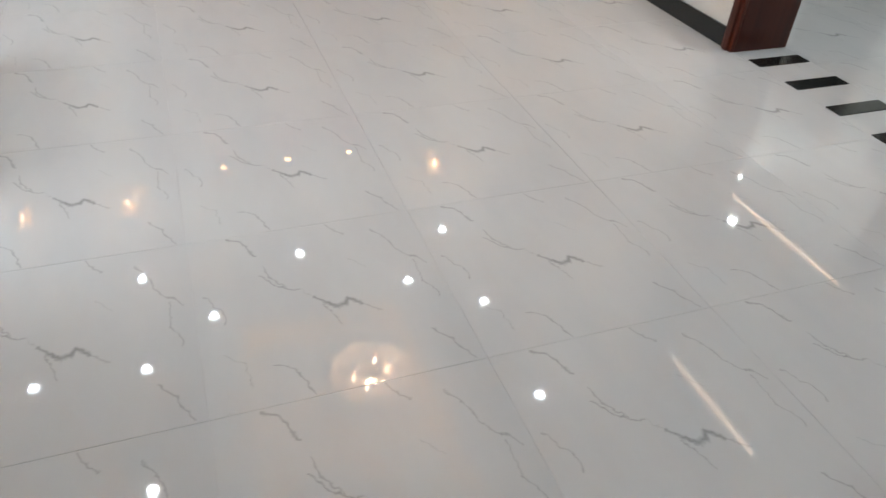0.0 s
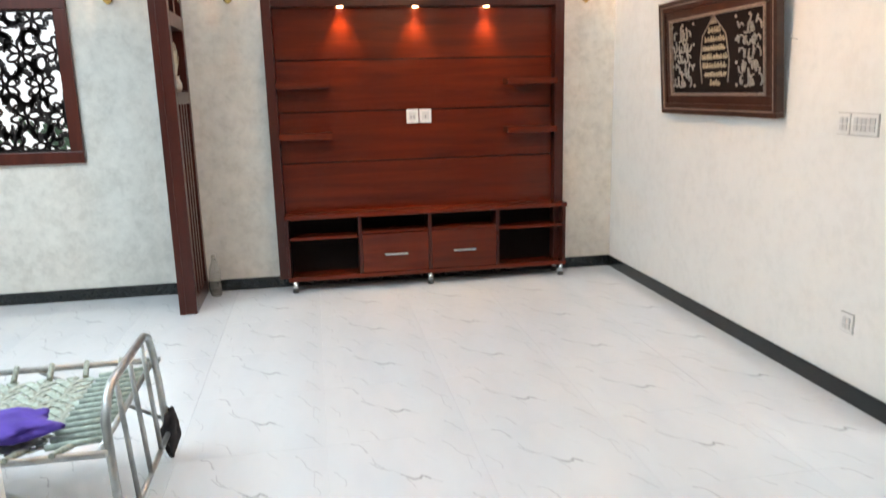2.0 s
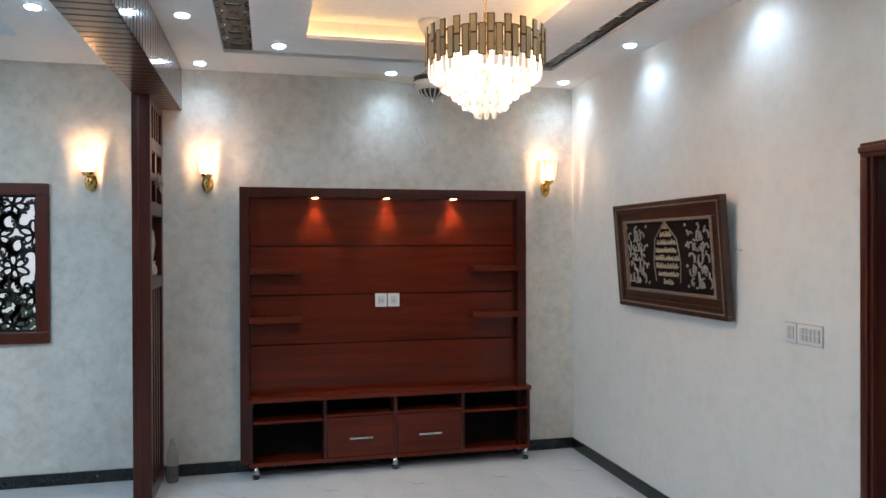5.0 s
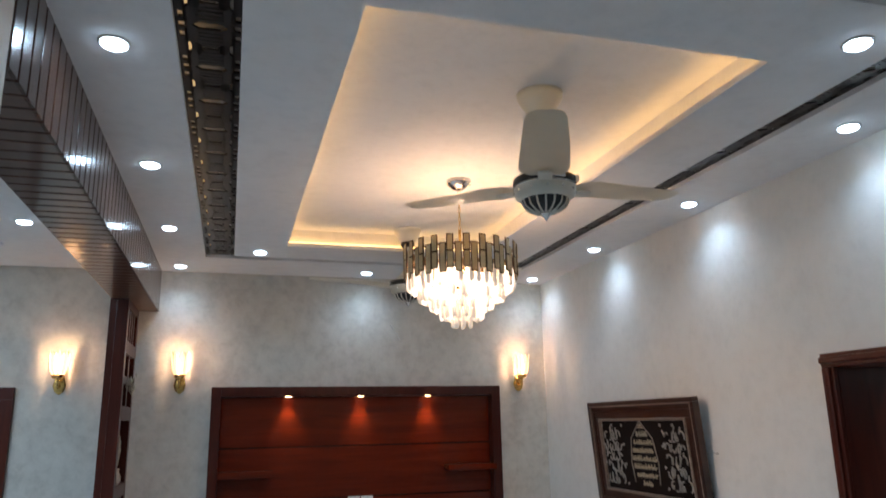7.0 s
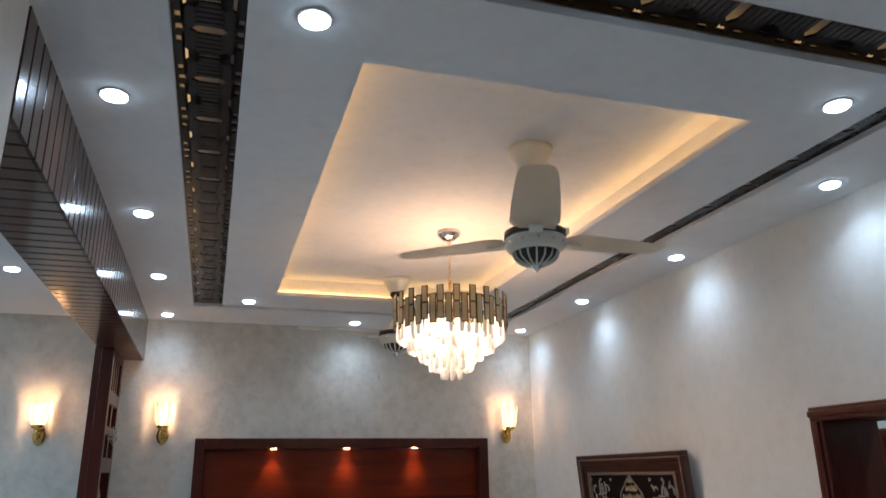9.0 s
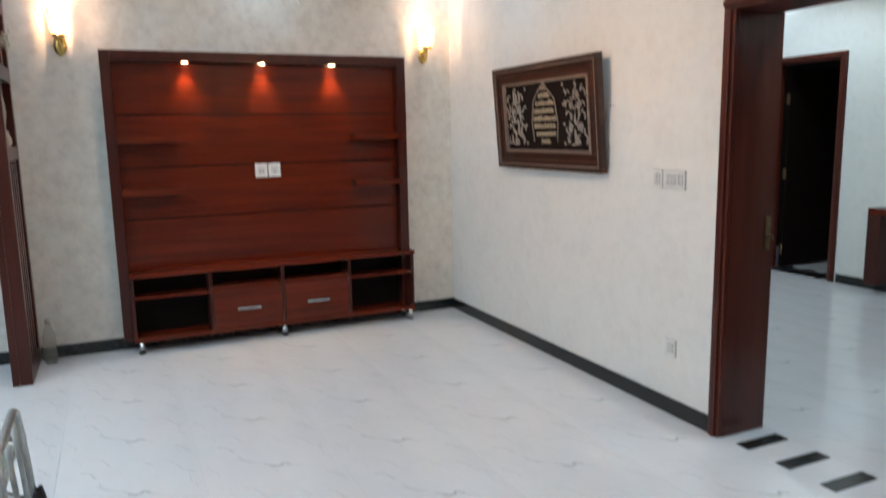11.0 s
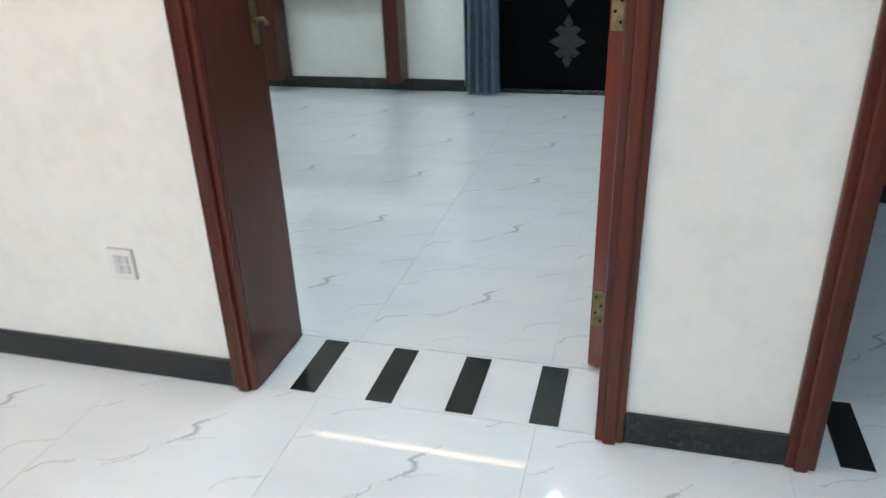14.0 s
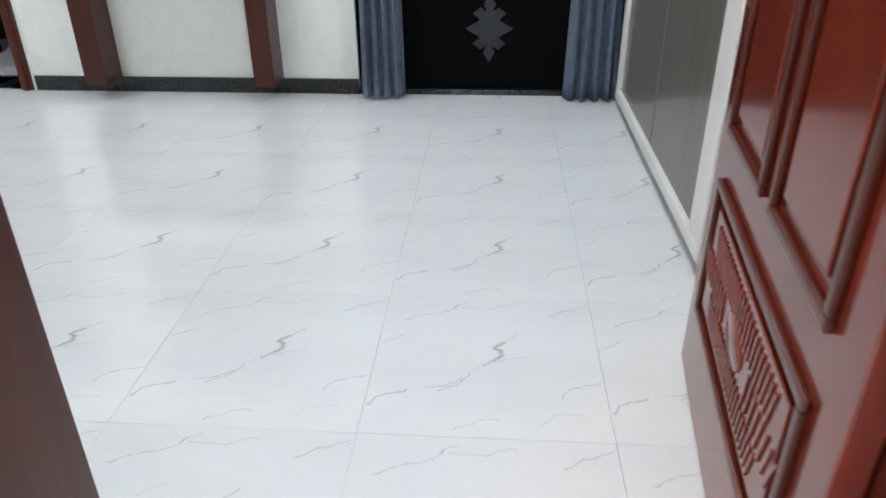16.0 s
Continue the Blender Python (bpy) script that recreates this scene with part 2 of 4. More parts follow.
# drops emit light themselves, in place of bulb light caught in glass
def crystal(power):
    k = Nodes("crystal", 0.03)
    k.b.inputs["Base Color"].default_value = (1, 0.95, 0.86, 1)
    k.b.inputs["IOR"].default_value = 1.5
    k.b.inputs["Emission Color"].default_value = (1.0, 0.87, 0.68, 1)
    k.b.inputs["Emission Strength"].default_value = power
    return k.m


# bright and dim copies of one glass, sparkle put into the emission
CRYSTAL, CRYSTAL_DIM = crystal(2.6), crystal(0.32)
BOTTLE = plain("clear_plastic", (0.85, 0.84, 0.80), 0.08, 0, 0.05)
BOTTLE.node_tree.nodes["Principled BSDF"].inputs["Transmission Weight"].default_value = 0.85
BOTTLE.node_tree.nodes["Principled BSDF"].inputs["IOR"].default_value = 1.2


# ---- mesh helpers ----
def bx(bm, x0, x1, y0, y1, z0, z1, bevel=0.0):
    vs = [bm.verts.new((x, y, z)) for x in (x0, x1) for y in (y0, y1) for z in (z0, z1)]
    fs = [bm.faces.new([vs[i] for i in f]) for f in ((0, 1, 3, 2), (4, 6, 7, 5), (0, 4, 5, 1), (2, 3, 7, 6), (0, 2, 6, 4), (1, 5, 7, 3))]
    if bevel:
        es = list({e for f in fs for e in f.edges})
        bmesh.ops.bevel(bm, geom=es, offset=bevel, segments=2, affect="EDGES", profile=0.6)
    return bm


def box(x0, x1, y0, y1, z0, z1, bevel=0.0):
    return bx(bmesh.new(), x0, x1, y0, y1, z0, z1, bevel)


def tube(bm, pts, r, seg=8):
    """A round bar along a run of points."""
    pts = [Vector(p) for p in pts]
    rings = []
    side = None
    for i, p in enumerate(pts):
        d = (pts[min(i + 1, len(pts) - 1)] - pts[max(i - 1, 0)]).normalized()
        if side is None or abs(side.dot(d)) > 0.95:
            side = d.orthogonal().normalized()
        side = (side - d * side.dot(d)).normalized()
        up = d.cross(side)
        rings.append([bm.verts.new(p + r * (math.cos(a) * side + math.sin(a) * up)) for a in [2 * math.pi * k / seg for k in range(seg)]])
    for a, b in zip(rings, rings[1:]):
        for k in range(seg):
            bm.faces.new((a[k], a[(k + 1) % seg], b[(k + 1) % seg], b[k])).smooth = True
    bm.faces.new(rings[0][::-1])
    bm.faces.new(rings[-1])
    return bm


def lathe(bm, profile, at=(0, 0, 0), seg=32):
    """A turned body: (radius, height) pairs round an upright axis."""
    rings = []
    for r, z in profile:
        rings.append([bm.verts.new((at[0] + r * math.cos(2 * math.pi * k / seg), at[1] + r * math.sin(2 * math.pi * k / seg), at[2] + z)) for k in range(seg)])
    for a, b in zip(rings, rings[1:]):
        for k in range(seg):
            bm.faces.new((a[k], a[(k + 1) % seg], b[(k + 1) % seg], b[k])).smooth = True
    bm.faces.new(rings[0][::-1])
    bm.faces.new(rings[-1])
    return bm


def bar(bm, a, b, width, thick, normal=(0, 0, 1)):
    """A flat bar from a to b, its broad side facing normal."""
    a, b, n = Vector(a), Vector(b), Vector(normal)
    d = (b - a).normalized()
    s = d.cross(n).normalized() * width / 2
    n = n * thick / 2
    vs = [bm.verts.new(p + i * s + j * n) for p in (a, b) for i in (-1, 1) for j in (-1, 1)]
    for f in ((0, 1, 3, 2), (4, 6, 7, 5), (0, 4, 5, 1), (2, 3, 7, 6), (0, 2, 6, 4), (1, 5, 7, 3)):
        bm.faces.new([vs[i] for i in f])
    return bm


def thing(name, place, label, category, group="", kind=""):
    ob = new(name)
    ob.location = place
    ob.empty_display_size = 0.1
    return tagged(ob, label, category, group, kind)


def mesh_of(name, bm, material):
    bmesh.ops.recalc_face_normals(bm, faces=bm.faces)
    me = bpy.data.meshes.new(name)
    bm.to_mesh(me)
    bm.free()
    me.materials.append(material)
    return me


def base_of(ob):
    p = Vector((0, 0, 0))
    while ob:
        p += ob.location
        ob = ob.parent
    return p


def part(name, bm, material, parent, label=""):
    """Links a bmesh, drawn in the world's metres, as one mesh under a thing or a part."""
    bmesh.ops.translate(bm, verts=bm.verts, vec=-base_of(parent))
    ob = new(name, mesh_of(name, bm, material))
    ob.parent = parent
    return tagged(ob, label)


def solid(name, bm, material, label, category, kind="", group=""):
    """A thing that is one mesh."""
    return tagged(new(name, mesh_of(name, bm, material)), label, category, group, kind)


def structure(name, bm, material, label, category):
    return solid(name, bm, material, label, category, "structure")


# ---- structure ----
floor = structure("floor", box(-4.2, 6.6, -2.3, 7.0, -0.15, -0.004), GROUT, "polished white marble-look tile floor with grey veins", "floor")

wall_north = structure("wall_north", box(-1.36, 2.75, BACK, BACK + 0.2, 0, 3.2), PAPER, "mottled beige textured wall behind the media unit", "wall")
for n, (x0, x1, z0, z1) in enumerate(((-4.2, -2.62, 0, 3.2), (-2.62, -1.36, 0, 0.98), (-2.62, -1.36, 2.07, 3.2))):
    structure("wall_north_window_%d" % (n + 1), box(x0, x1, BACK, BACK + 0.2, z0, z1), PAPER, "mottled beige textured wall round the lattice window", "wall")
side_runs = ((-2.3, 0.40, 0, 3.2), (0.40, 1.38, 2.015, 3.2), (1.38, 1.833, 0, 3.2), (1.833, 2.81, 2.015, 3.2), (2.81, BACK, 0, 3.2))
for n, (y0, y1, z0, z1) in enumerate(side_runs):
    structure("wall_east_%d" % (n + 1), box(SIDE, 2.75, y0, y1, z0, z1), CREAM, "smooth cream painted wall with two doorways", "wall")
structure("wall_south", box(-4.2, 6.6, -2.5, -2.3, 0, 3.2), CREAM, "plain cream wall closing the room", "wall")
structure("wall_pier", box(-0.75, -0.50, -2.3, 1.98, 0, 3.2), CREAM, "cream wall pier beside the cot", "wall")
structure("wall_west", box(-4.4, -4.2, -2.5, 6.0, 0, 3.2), PAPER, "plain beige wall closing the next room", "wall")

# hall and side room beyond the doorways
HX = 6.10
for n, (y0, y1, z0, z1) in enumerate(((3.05, 5.0, 0, 3.2), (5.0, 5.78, 2.11, 3.2), (5.78, 7.0, 0, 3.2), (1.60, 3.05, 2.35, 3.2))):
    structure("wall_hall_east_%d" % (n + 1), box(HX, HX + 0.15, y0, y1, z0, z1), HALLPAINT, "pale painted hall wall", "wall")
structure("wall_hall_south", box(2.75, HX + 0.15, 1.45, 1.60, 0, 3.2), HALLPAINT, "pale painted hall wall beside the framed panel", "wall")
structure("wall_hall_north", box(2.75, 6.6, 7.0, 7.2, 0, 3.2), HALLPAINT, "plain pale wall closing the hall", "wall")
structure("wall_hall_west", box(2.55, 2.75, BACK + 0.2, 7.0, 0, 3.2), HALLPAINT, "plain pale wall closing the hall", "wall")
# near-black colour stands for the lack of light in this room
structure("wall_far_room", box(7.4, 7.5, 0.8, 7.2, 0, 3.2), SHADEBLACK, "wall of the unlit room beyond, coloured near-black for its shade", "wall")
structure("wall_side_room", box(4.75, 4.85, -2.3, 1.45, 0, 3.2), CREAM, "plain wall closing the side room", "wall")
structure("ceiling_hall", box(2.75, 7.5, -2.3, 7.2, 2.95, 3.1), WHITE, "plain white hall ceiling", "ceiling")
structure("floor_far_room", box(6.6, 7.5, 0.8, 7.2, -0.15, -0.003), GROUT, "floor of the unlit room beyond", "floor")

# layered ceiling: outer soffit with a slot, floating slab with a tray, upper ceiling
HOLE = (-0.18, 2.10, 1.49, 5.27)
PANEL = (0.005, 1.937, 1.63, 5.09)
TRAY = (0.32, 1.594, 1.975, 4.74)


def ring(bm, outer, inner, z0, z1):
    ox0, ox1, oy0, oy1 = outer
    ix0, ix1, iy0, iy1 = inner
    for r in ((ox0, ox1, oy0, iy0), (ox0, ox1, iy1, oy1), (ox0, ix0, iy0, iy1), (ix1, ox1, iy0, iy1)):
        bx(bm, *r, z0, z1)
    return bm


ceiling_outer = structure("ceiling", ring(bmesh.new(), (-0.50, SIDE, -2.3, BACK), HOLE, SOFFIT, 3.12), WHITE, "white gypsum outer soffit with recessed downlights", "ceiling")
ceiling_slot = structure("ceiling_slot", ring(bmesh.new(), (HOLE[0] - 0.02, HOLE[1] + 0.02, HOLE[2] - 0.02, HOLE[3] + 0.02), (PANEL[0] + 0.1, PANEL[1] - 0.1, PANEL[2] + 0.1, PANEL[3] - 0.1), 3.02, 3.06), WHITE, "white backing above the lattice slot", "ceiling")
panel_bm = ring(bmesh.new(), PANEL, TRAY, SLAB, SLAB + 0.025)
ring(panel_bm, (TRAY[0] - 0.10, TRAY[1] + 0.10, TRAY[2] - 0.10, TRAY[3] + 0.10), (TRAY[0] - 0.06, TRAY[1] + 0.06, TRAY[2] - 0.06, TRAY[3] + 0.06), SLAB + 0.025, TOP + 0.01)
ceiling_panel = structure("ceiling_panel", panel_bm, WHITE, "white floating ceiling panel with a lit tray", "ceiling")
structure("ceiling_top", box(TRAY[0] - 0.14, TRAY[1] + 0.14, TRAY[2] - 0.14, TRAY[3] + 0.14, TOP, TOP + 0.05), WHITE, "white upper ceiling washed by cove light", "ceiling")
structure("roof", box(-4.2, 2.75, -2.3, BACK + 0.2, 3.2, 3.3), WHITE, "roof slab above the ceilings", "ceiling")
lounge = ring(bmesh.new(), (-4.2, -0.50, -2.3, BACK), (-3.6, -1.35, 1.0, 5.15), SOFFIT, 3.12)
bx(lounge, -3.6, -1.35, 1.0, 5.15, 3.0, 3.12)
structure("ceiling_lounge", lounge, WHITE, "white stepped ceiling of the next room", "ceiling")

# warm strips lying in the cove and behind the lattice
strips = thing("cove_light", (0.957, 3.36, SLAB + 0.03), "warm yellow light strip hidden in the ceiling tray", "cove light")
z0 = SLAB + 0.026
part("light_strip", box(TRAY[0] - 0.05, TRAY[0] - 0.035, TRAY[2], TRAY[3], z0, z0 + 0.012), STRIP, strips)
part("light_strip", box(TRAY[1] + 0.035, TRAY[1] + 0.05, TRAY[2], TRAY[3], z0, z0 + 0.012), STRIP, strips)
part("light_strip", box(TRAY[0], TRAY[1], TRAY[2] - 0.05, TRAY[2] - 0.035, z0, z0 + 0.012), STRIP, strips)
part("light_strip", box(TRAY[0], TRAY[1], TRAY[3] + 0.035, TRAY[3] + 0.05, z0, z0 + 0.012), STRIP, strips)
slot_light = thing("slot_light", (PANEL[0] + 0.06, 3.36, SLAB + 0.03), "warm light strip glinting behind the ceiling lattice", "slot light")
part("light_strip", box(HOLE[1] - 0.002, HOLE[1] + 0.006, HOLE[2], HOLE[3], 2.975, 2.985), STRIP_DIM, slot_light)
part("light_strip", box(HOLE[0] + 0.016, HOLE[0] + 0.028, HOLE[2], HOLE[3], 2.985, 2.995), STRIP_DIM, slot_light)
part("light_strip", box(HOLE[0], HOLE[1], PANEL[2] + 0.060, PANEL[2] + 0.070, 2.985, 2.995), STRIP_DIM, slot_light)


def lattice_run(x, y, length, along_y, width=0.20):
    """A strip of dark board: rails, hexagon openings, nested chevron slits, small square cut-outs along both edges."""
    run = thing("ceiling_lattice", (x, y, 2.925), "dark brown cut lattice with nested hexagons in the ceiling slot", "ceiling lattice", "ceiling lattice strips")
    w = width / 2
    count = round(length / 0.26)
    pitch = length / count
    z, th = 2.925, 0.008

    def spot(u, v):
        return (x + v, y + u, z) if along_y else (x + u, y + v, z)

    for s in (-1, 1):
        part("rail", bar(bmesh.new(), spot(0, s * (w - 0.007)), spot(length, s * (w - 0.007)), 0.014, th), LATTICE, run)
    for c in range(count):
        m = (c + 0.5) * pitch
        bm = bmesh.new()
        for s in (-1, 1):
            # rings of the hexagon, opening outwards into chevrons that run to the edges
            for k in range(5):
                u = 0.028 + 0.0215 * k
                if m + s * u > length or m + s * u < 0:
                    continue
                bar(bm, spot(m + s * u, -0.036), spot(m + s * u, 0.036), 0.0165, th)
                for g in (-1, 1):
                    bar(bm, spot(m + s * u, g * 0.034), spot(m + s * (u - 0.028), g * 0.064), 0.0165, th)
                    if k > 0:
                        bar(bm, spot(m + s * (u - 0.027), g * 0.062), spot(m + s * (u - 0.027), g * 0.072), 0.0165, th)
        for g in (-1, 1):
            # edge board between the cut-outs
            for u0, u1 in ((-0.5 * pitch, -0.072), (-0.040, -0.016), (0.016, 0.040), (0.072, 0.5 * pitch)):
                bar(bm, spot(m + u0, g * (w - 0.023)), spot(m + u1, g * (w - 0.023)), 0.020, th)
            bar(bm, spot(m - 0.5 * pitch, g * 0.068), spot(m - 0.030, g * 0.068), 0.006, th)
            bar(bm, spot(m + 0.030, g * 0.068), spot(m + 0.5 * pitch, g * 0.068), 0.006, th)
        for s in (-1, 1):
            for g in (-1, 1):
                bar(bm, spot(m + s * (pitch / 2 - 0.012), g * 0.026), spot(m + s * (pitch / 2 - 0.012), g * 0.056), 0.034, th)
        part("fret", bm, LATTICE, run)
    return run


lattice_run(-0.085, 1.62, 3.65, True)
lattice_run(2.01, 1.62, 3.65, True)
lattice_run(-0.18, 1.55, 2.28, False)


# ---- skirting ----
def skirting(x0, x1, y0, y1, h=0.085):
    structure("baseboard", box(x0, x1, y0, y1, 0, h, 0.003), GRANITE, "polished black granite skirting", "baseboard")


skirting(-4.2, -0.745, BACK - 0.014, BACK)
skirting(-0.625, SIDE, BACK - 0.014, BACK)
skirting(SIDE - 0.014, SIDE, 2.855, BACK - 0.014)
skirting(SIDE - 0.014, SIDE, 1.405, 1.79)
skirting(SIDE - 0.014, SIDE, -2.3, 0.33)
skirting(HX - 0.014, HX, 3.05, 4.93)
skirting(2.75, HX, 1.60, 1.614)
skirting(HX - 0.014, HX, 5.85, 7.0)


# ---- doorways ----
def casing(name, face, depth, lo, hi, top, material, label, side=-1):
    """A lined doorway in a wall across x: lining, and moulded casings on the face."""
    d = thing(name, (face, (lo + hi) / 2, 0), label, "doorway", kind="structure")
    x0, x1 = sorted((face, face + depth))
    part("jamb", box(x0 + 0.001, x1 - 0.001, hi, hi + 0.024, 0, top + 0.024), material, d)
    part("jamb", box(x0 + 0.001, x1 - 0.001, lo - 0.024, lo, 0, top + 0.024), material, d)
    part("head_jamb", box(x0 + 0.001, x1 - 0.001, lo, hi, top, top + 0.024), material, d)
    f0, f1 = sorted((face, face + side * 0.02))
    e0, e1 = sorted((face, face + side * 0.032))

    def moulding(a, b, z0, z1, upright):
        bm = box(f0, f1, a, b, z0, z1, 0.005)
        if upright:
            m = (a + b) / 2
            bx(bm, e0, e1, m - 0.016, m + 0.016, z0, z1, 0.007)
        else:
            m = (z0 + z1) / 2
            bx(bm, e0, e1, a, b, m - 0.014, m + 0.014, 0.007)
        return bm
    part("casing", moulding(hi, hi + 0.068, 0, top, True), material, d)
    part("casing", moulding(lo - 0.068, lo, 0, top, True), material, d)
    part("head_casing", moulding(lo - 0.068, hi + 0.068, top, top + 0.06, False), material, d)
    return d


hall_doorway = casing("door_1", SIDE, 0.28, 1.858, 2.785, 1.99, DARK_V, "dark red-brown wooden doorway to the hall")
part("hinge_casing", box(2.7655, 2.80, 1.79, 1.8565, 0, 1.99, 0.003), DARK_V, hall_doorway)
casing("door_2", SIDE, 0.28, 0.425, 1.358, 1.99, DARK_V, "dark red-brown wooden doorway to a dim room")
casing("door_3", HX, 0.15, 5.02, 5.76, 2.09, DARK_V, "dark wooden doorway at the hall's far end")


def panel_door(name, hinge, width, height, thick, label, skin=None):
    """A leaf along +x from its hinge, standing open, with raised panels on its +y face."""
    skin = skin or LEAF
    d = thing(name, hinge, label, "door")
    hx, hy, hz = hinge
    part("leaf", box(hx, hx + width, hy, hy + thick, 0.012, height, 0.003), skin, d)
    y = hy + thick
    s = 0.105
    rows = ((0.22, 0.56, ((s, width - s),)), (0.66, 1.20, ((s, width / 2 - 0.03), (width / 2 + 0.03, width - s))), (1.30, height - 0.12, ((s, width / 2 - 0.03), (width / 2 + 0.03, width - s))))
    for z0, z1, cols in rows:
        for a, b in cols:
            bm = bmesh.new()
            for q0, q1, r0, r1 in ((a, b, z0, z0 + 0.022), (a, b, z1 - 0.022, z1), (a, a + 0.022, z0 + 0.022, z1 - 0.022), (b - 0.022, b, z0 + 0.022, z1 - 0.022)):
                bx(bm, hx + q0, hx + q1, y, y + 0.013, r0, r1, 0.005)
            part("panel_moulding", bm, DARK_V, d)
            part("raised_panel", box(hx + a + 0.05, hx + b - 0.05, y, y + 0.007, z0 + 0.05, z1 - 0.05, 0.005), skin, d)
            if z0 < 0.3:
                # a fan of short reeds in staggered bands
                bm = bmesh.new()
                m = (z0 + z1) / 2
                for band, (lo, hi) in enumerate(((-0.105, -0.045), (-0.040, 0.025), (0.030, 0.100))):
                    reach = (0.30, 0.42, 0.34)[band] * (b - a)
                    for c in range(24):
                        u = -reach + 2 * reach * c / 23
                        if band == 1 and abs(u) < 0.10:
                            continue
                        bar(bm, (hx + (a + b) / 2 + u, y + 0.008, m + lo), (hx + (a + b) / 2 + u * 1.08, y + 0.008, m + hi), 0.0060, 0.006, (0, 1, 0))
                lathe(bm, [(0.001, -0.006), (0.07, -0.003), (0.075, 0.0), (0.07, 0.003), (0.001, 0.006)], (0, 0, 0), 20)
                for v in list(bm.verts)[-100:]:
                    v.co = (hx + (a + b) / 2 + v.co.x, y + 0.008 + v.co.z, m + v.co.y * 0.6)
                part("carving", bm, LEAF, d, "carved fan relief on the lower panel")
    for z in (0.20, 0.99, 1.75):
        h = part("hinge", box(hx - 0.004, hx, hy + 0.004, hy + thick - 0.004, z - 0.055, z + 0.055, 0.001), BRASS, d, "tarnished brass hinge")
        part("knuckle", tube(bmesh.new(), [(hx - 0.006, hy + 0.001, z - 0.055), (hx - 0.006, hy + 0.001, z + 0.055)], 0.006), BRASS, h)
        for c in range(4):
            part("screw", tube(bmesh.new(), [(hx - 0.006, hy + 0.013 + 0.014 * (c % 2), z - 0.036 + 0.024 * c), (hx - 0.0035, hy + 0.013 + 0.014 * (c % 2), z - 0.036 + 0.024 * c)], 0.004), SHADEBLACK, h)
    hd = part("handle_plate", box(hx + width - 0.085, hx + width - 0.05, y, y + 0.006, 0.90, 1.14, 0.003), BRASS, d, "brass handle plate")
    part("lever", tube(bmesh.new(), [(hx + width - 0.067, y + 0.003, 1.05), (hx + width - 0.067, y + 0.05, 1.05), (hx + width - 0.10, y + 0.055, 1.052), (hx + width - 0.17, y + 0.05, 1.048)], 0.008), BRASS, hd)
    return d


hall_door = panel_door("wooden_door", (2.768, 1.862, 0), 0.95, 1.98, 0.04, "glossy red-brown panelled wooden door standing open into the hall")
hall_door.rotation_euler[2] = radians(-6.7)
dim_door = panel_door("wooden_door", (2.768, 1.30, 0), 0.90, 1.98, 0.04, "dark panelled wooden door standing open into the dim room", DARK_V)
# leaf coloured near-black, as the room behind it is unlit
far_door = panel_door("wooden_door", (HX + 0.16, 5.70, 0), 0.72, 2.07, 0.04, "dark panelled wooden door standing open at the hall's end, shade coloured in", SHADEBLACK)
# lock handle on the first doorway's reveal
lock = thing("door_latch", (2.75, 2.80, 0.96), "small brass latch plate on the door jamb", "latch")
part("plate", box(2.71, 2.74, 2.779, 2.785, 0.90, 1.06, 0.002), BRASS, lock)
part("knob", tube(bmesh.new(), [(2.722, 2.782, 0.96), (2.722, 2.752, 0.965), (2.728, 2.748, 0.95)], 0.006), BRASS, lock)


def threshold(name, y0, y1, first):
    t = thing(name, (2.61, (y0 + y1) / 2, 0), "white marble threshold inlaid with black granite bars", "threshold", kind="structure")
    part("slab", box(SIDE + 0.001, 2.768, y0, y1, -0.02, 0.0, 0.001), MARBLE, t)
    y = first
    while y - 0.075 > y0 + 0.02:
        part("black_bar", box(2.494, 2.754, y - 0.075, y, -0.01, 0.0035, 0.001), GRANITE, t)
        y -= 0.2235
    return t


threshold("threshold", 1.860, 2.783, 2.697)
threshold("threshold", 0.427, 1.356, 1.300)
threshold("threshold", 5.03, 5.75, 5.66).location.x += 3.63

# ---- lamps in the ceilings ----
spots = [(x, y, SOFFIT) for y in (1.32, 2.39, 3.45, 4.52) for x in (-0.355, 2.32)]
spots += [(x, 5.58, SOFFIT) for x in (-0.357, 0.97, 2.32)]
spots += [(0.97, 1.36, SOFFIT), (-0.355, 0.2, SOFFIT), (2.32, 0.2, SOFFIT), (0.97, -0.6, SOFFIT)]
spots += [(x, y, SLAB) for x in (0.165, 1.775) for y in (1.81, 4.93)]
spots += [(-1.10, 4.55, SOFFIT), (-1.10, 3.0, SOFFIT)]


def downlight(place):
    d = thing("downlight", place, "small round white recessed downlight, switched on", "downlight", "recessed downlights")
    x, y, z = place
    part("rim", lathe(bmesh.new(), [(0.044, 0.0), (0.046, -0.002), (0.046, -0.004), (0.039, -0.005)], place), WINWHITE, d)
    part("lens", lathe(bmesh.new(), [(0.038, -0.002), (0.038, -0.009), (0.030, -0.014), (0.012, -0.016)], place), LED, d)
    return d


first_spot = downlight(spots[0])
for p in spots[1:]:
    copy_thing(first_spot, Matrix.Translation(p))
for x, y, z in spots:
    spot_lamp((x, y, z - 0.02), SPOT_W, COOL)
hall_spots = [(3.2, 2.3, 2.95), (5.25, 2.2, 2.95), (3.2, 5.0, 2.95), (5.25, 5.0, 2.95), (5.88, 5.72, 2.95)]
for p in hall_spots:
    copy_thing(first_spot, Matrix.Translation(p))
    spot_lamp((p[0], p[1], p[2] - 0.02), HALL_W * (0.25 if p[0] > 5.5 else 1.0), (0.52, 0.84, 1.0), 150, 0.6, 0.04)
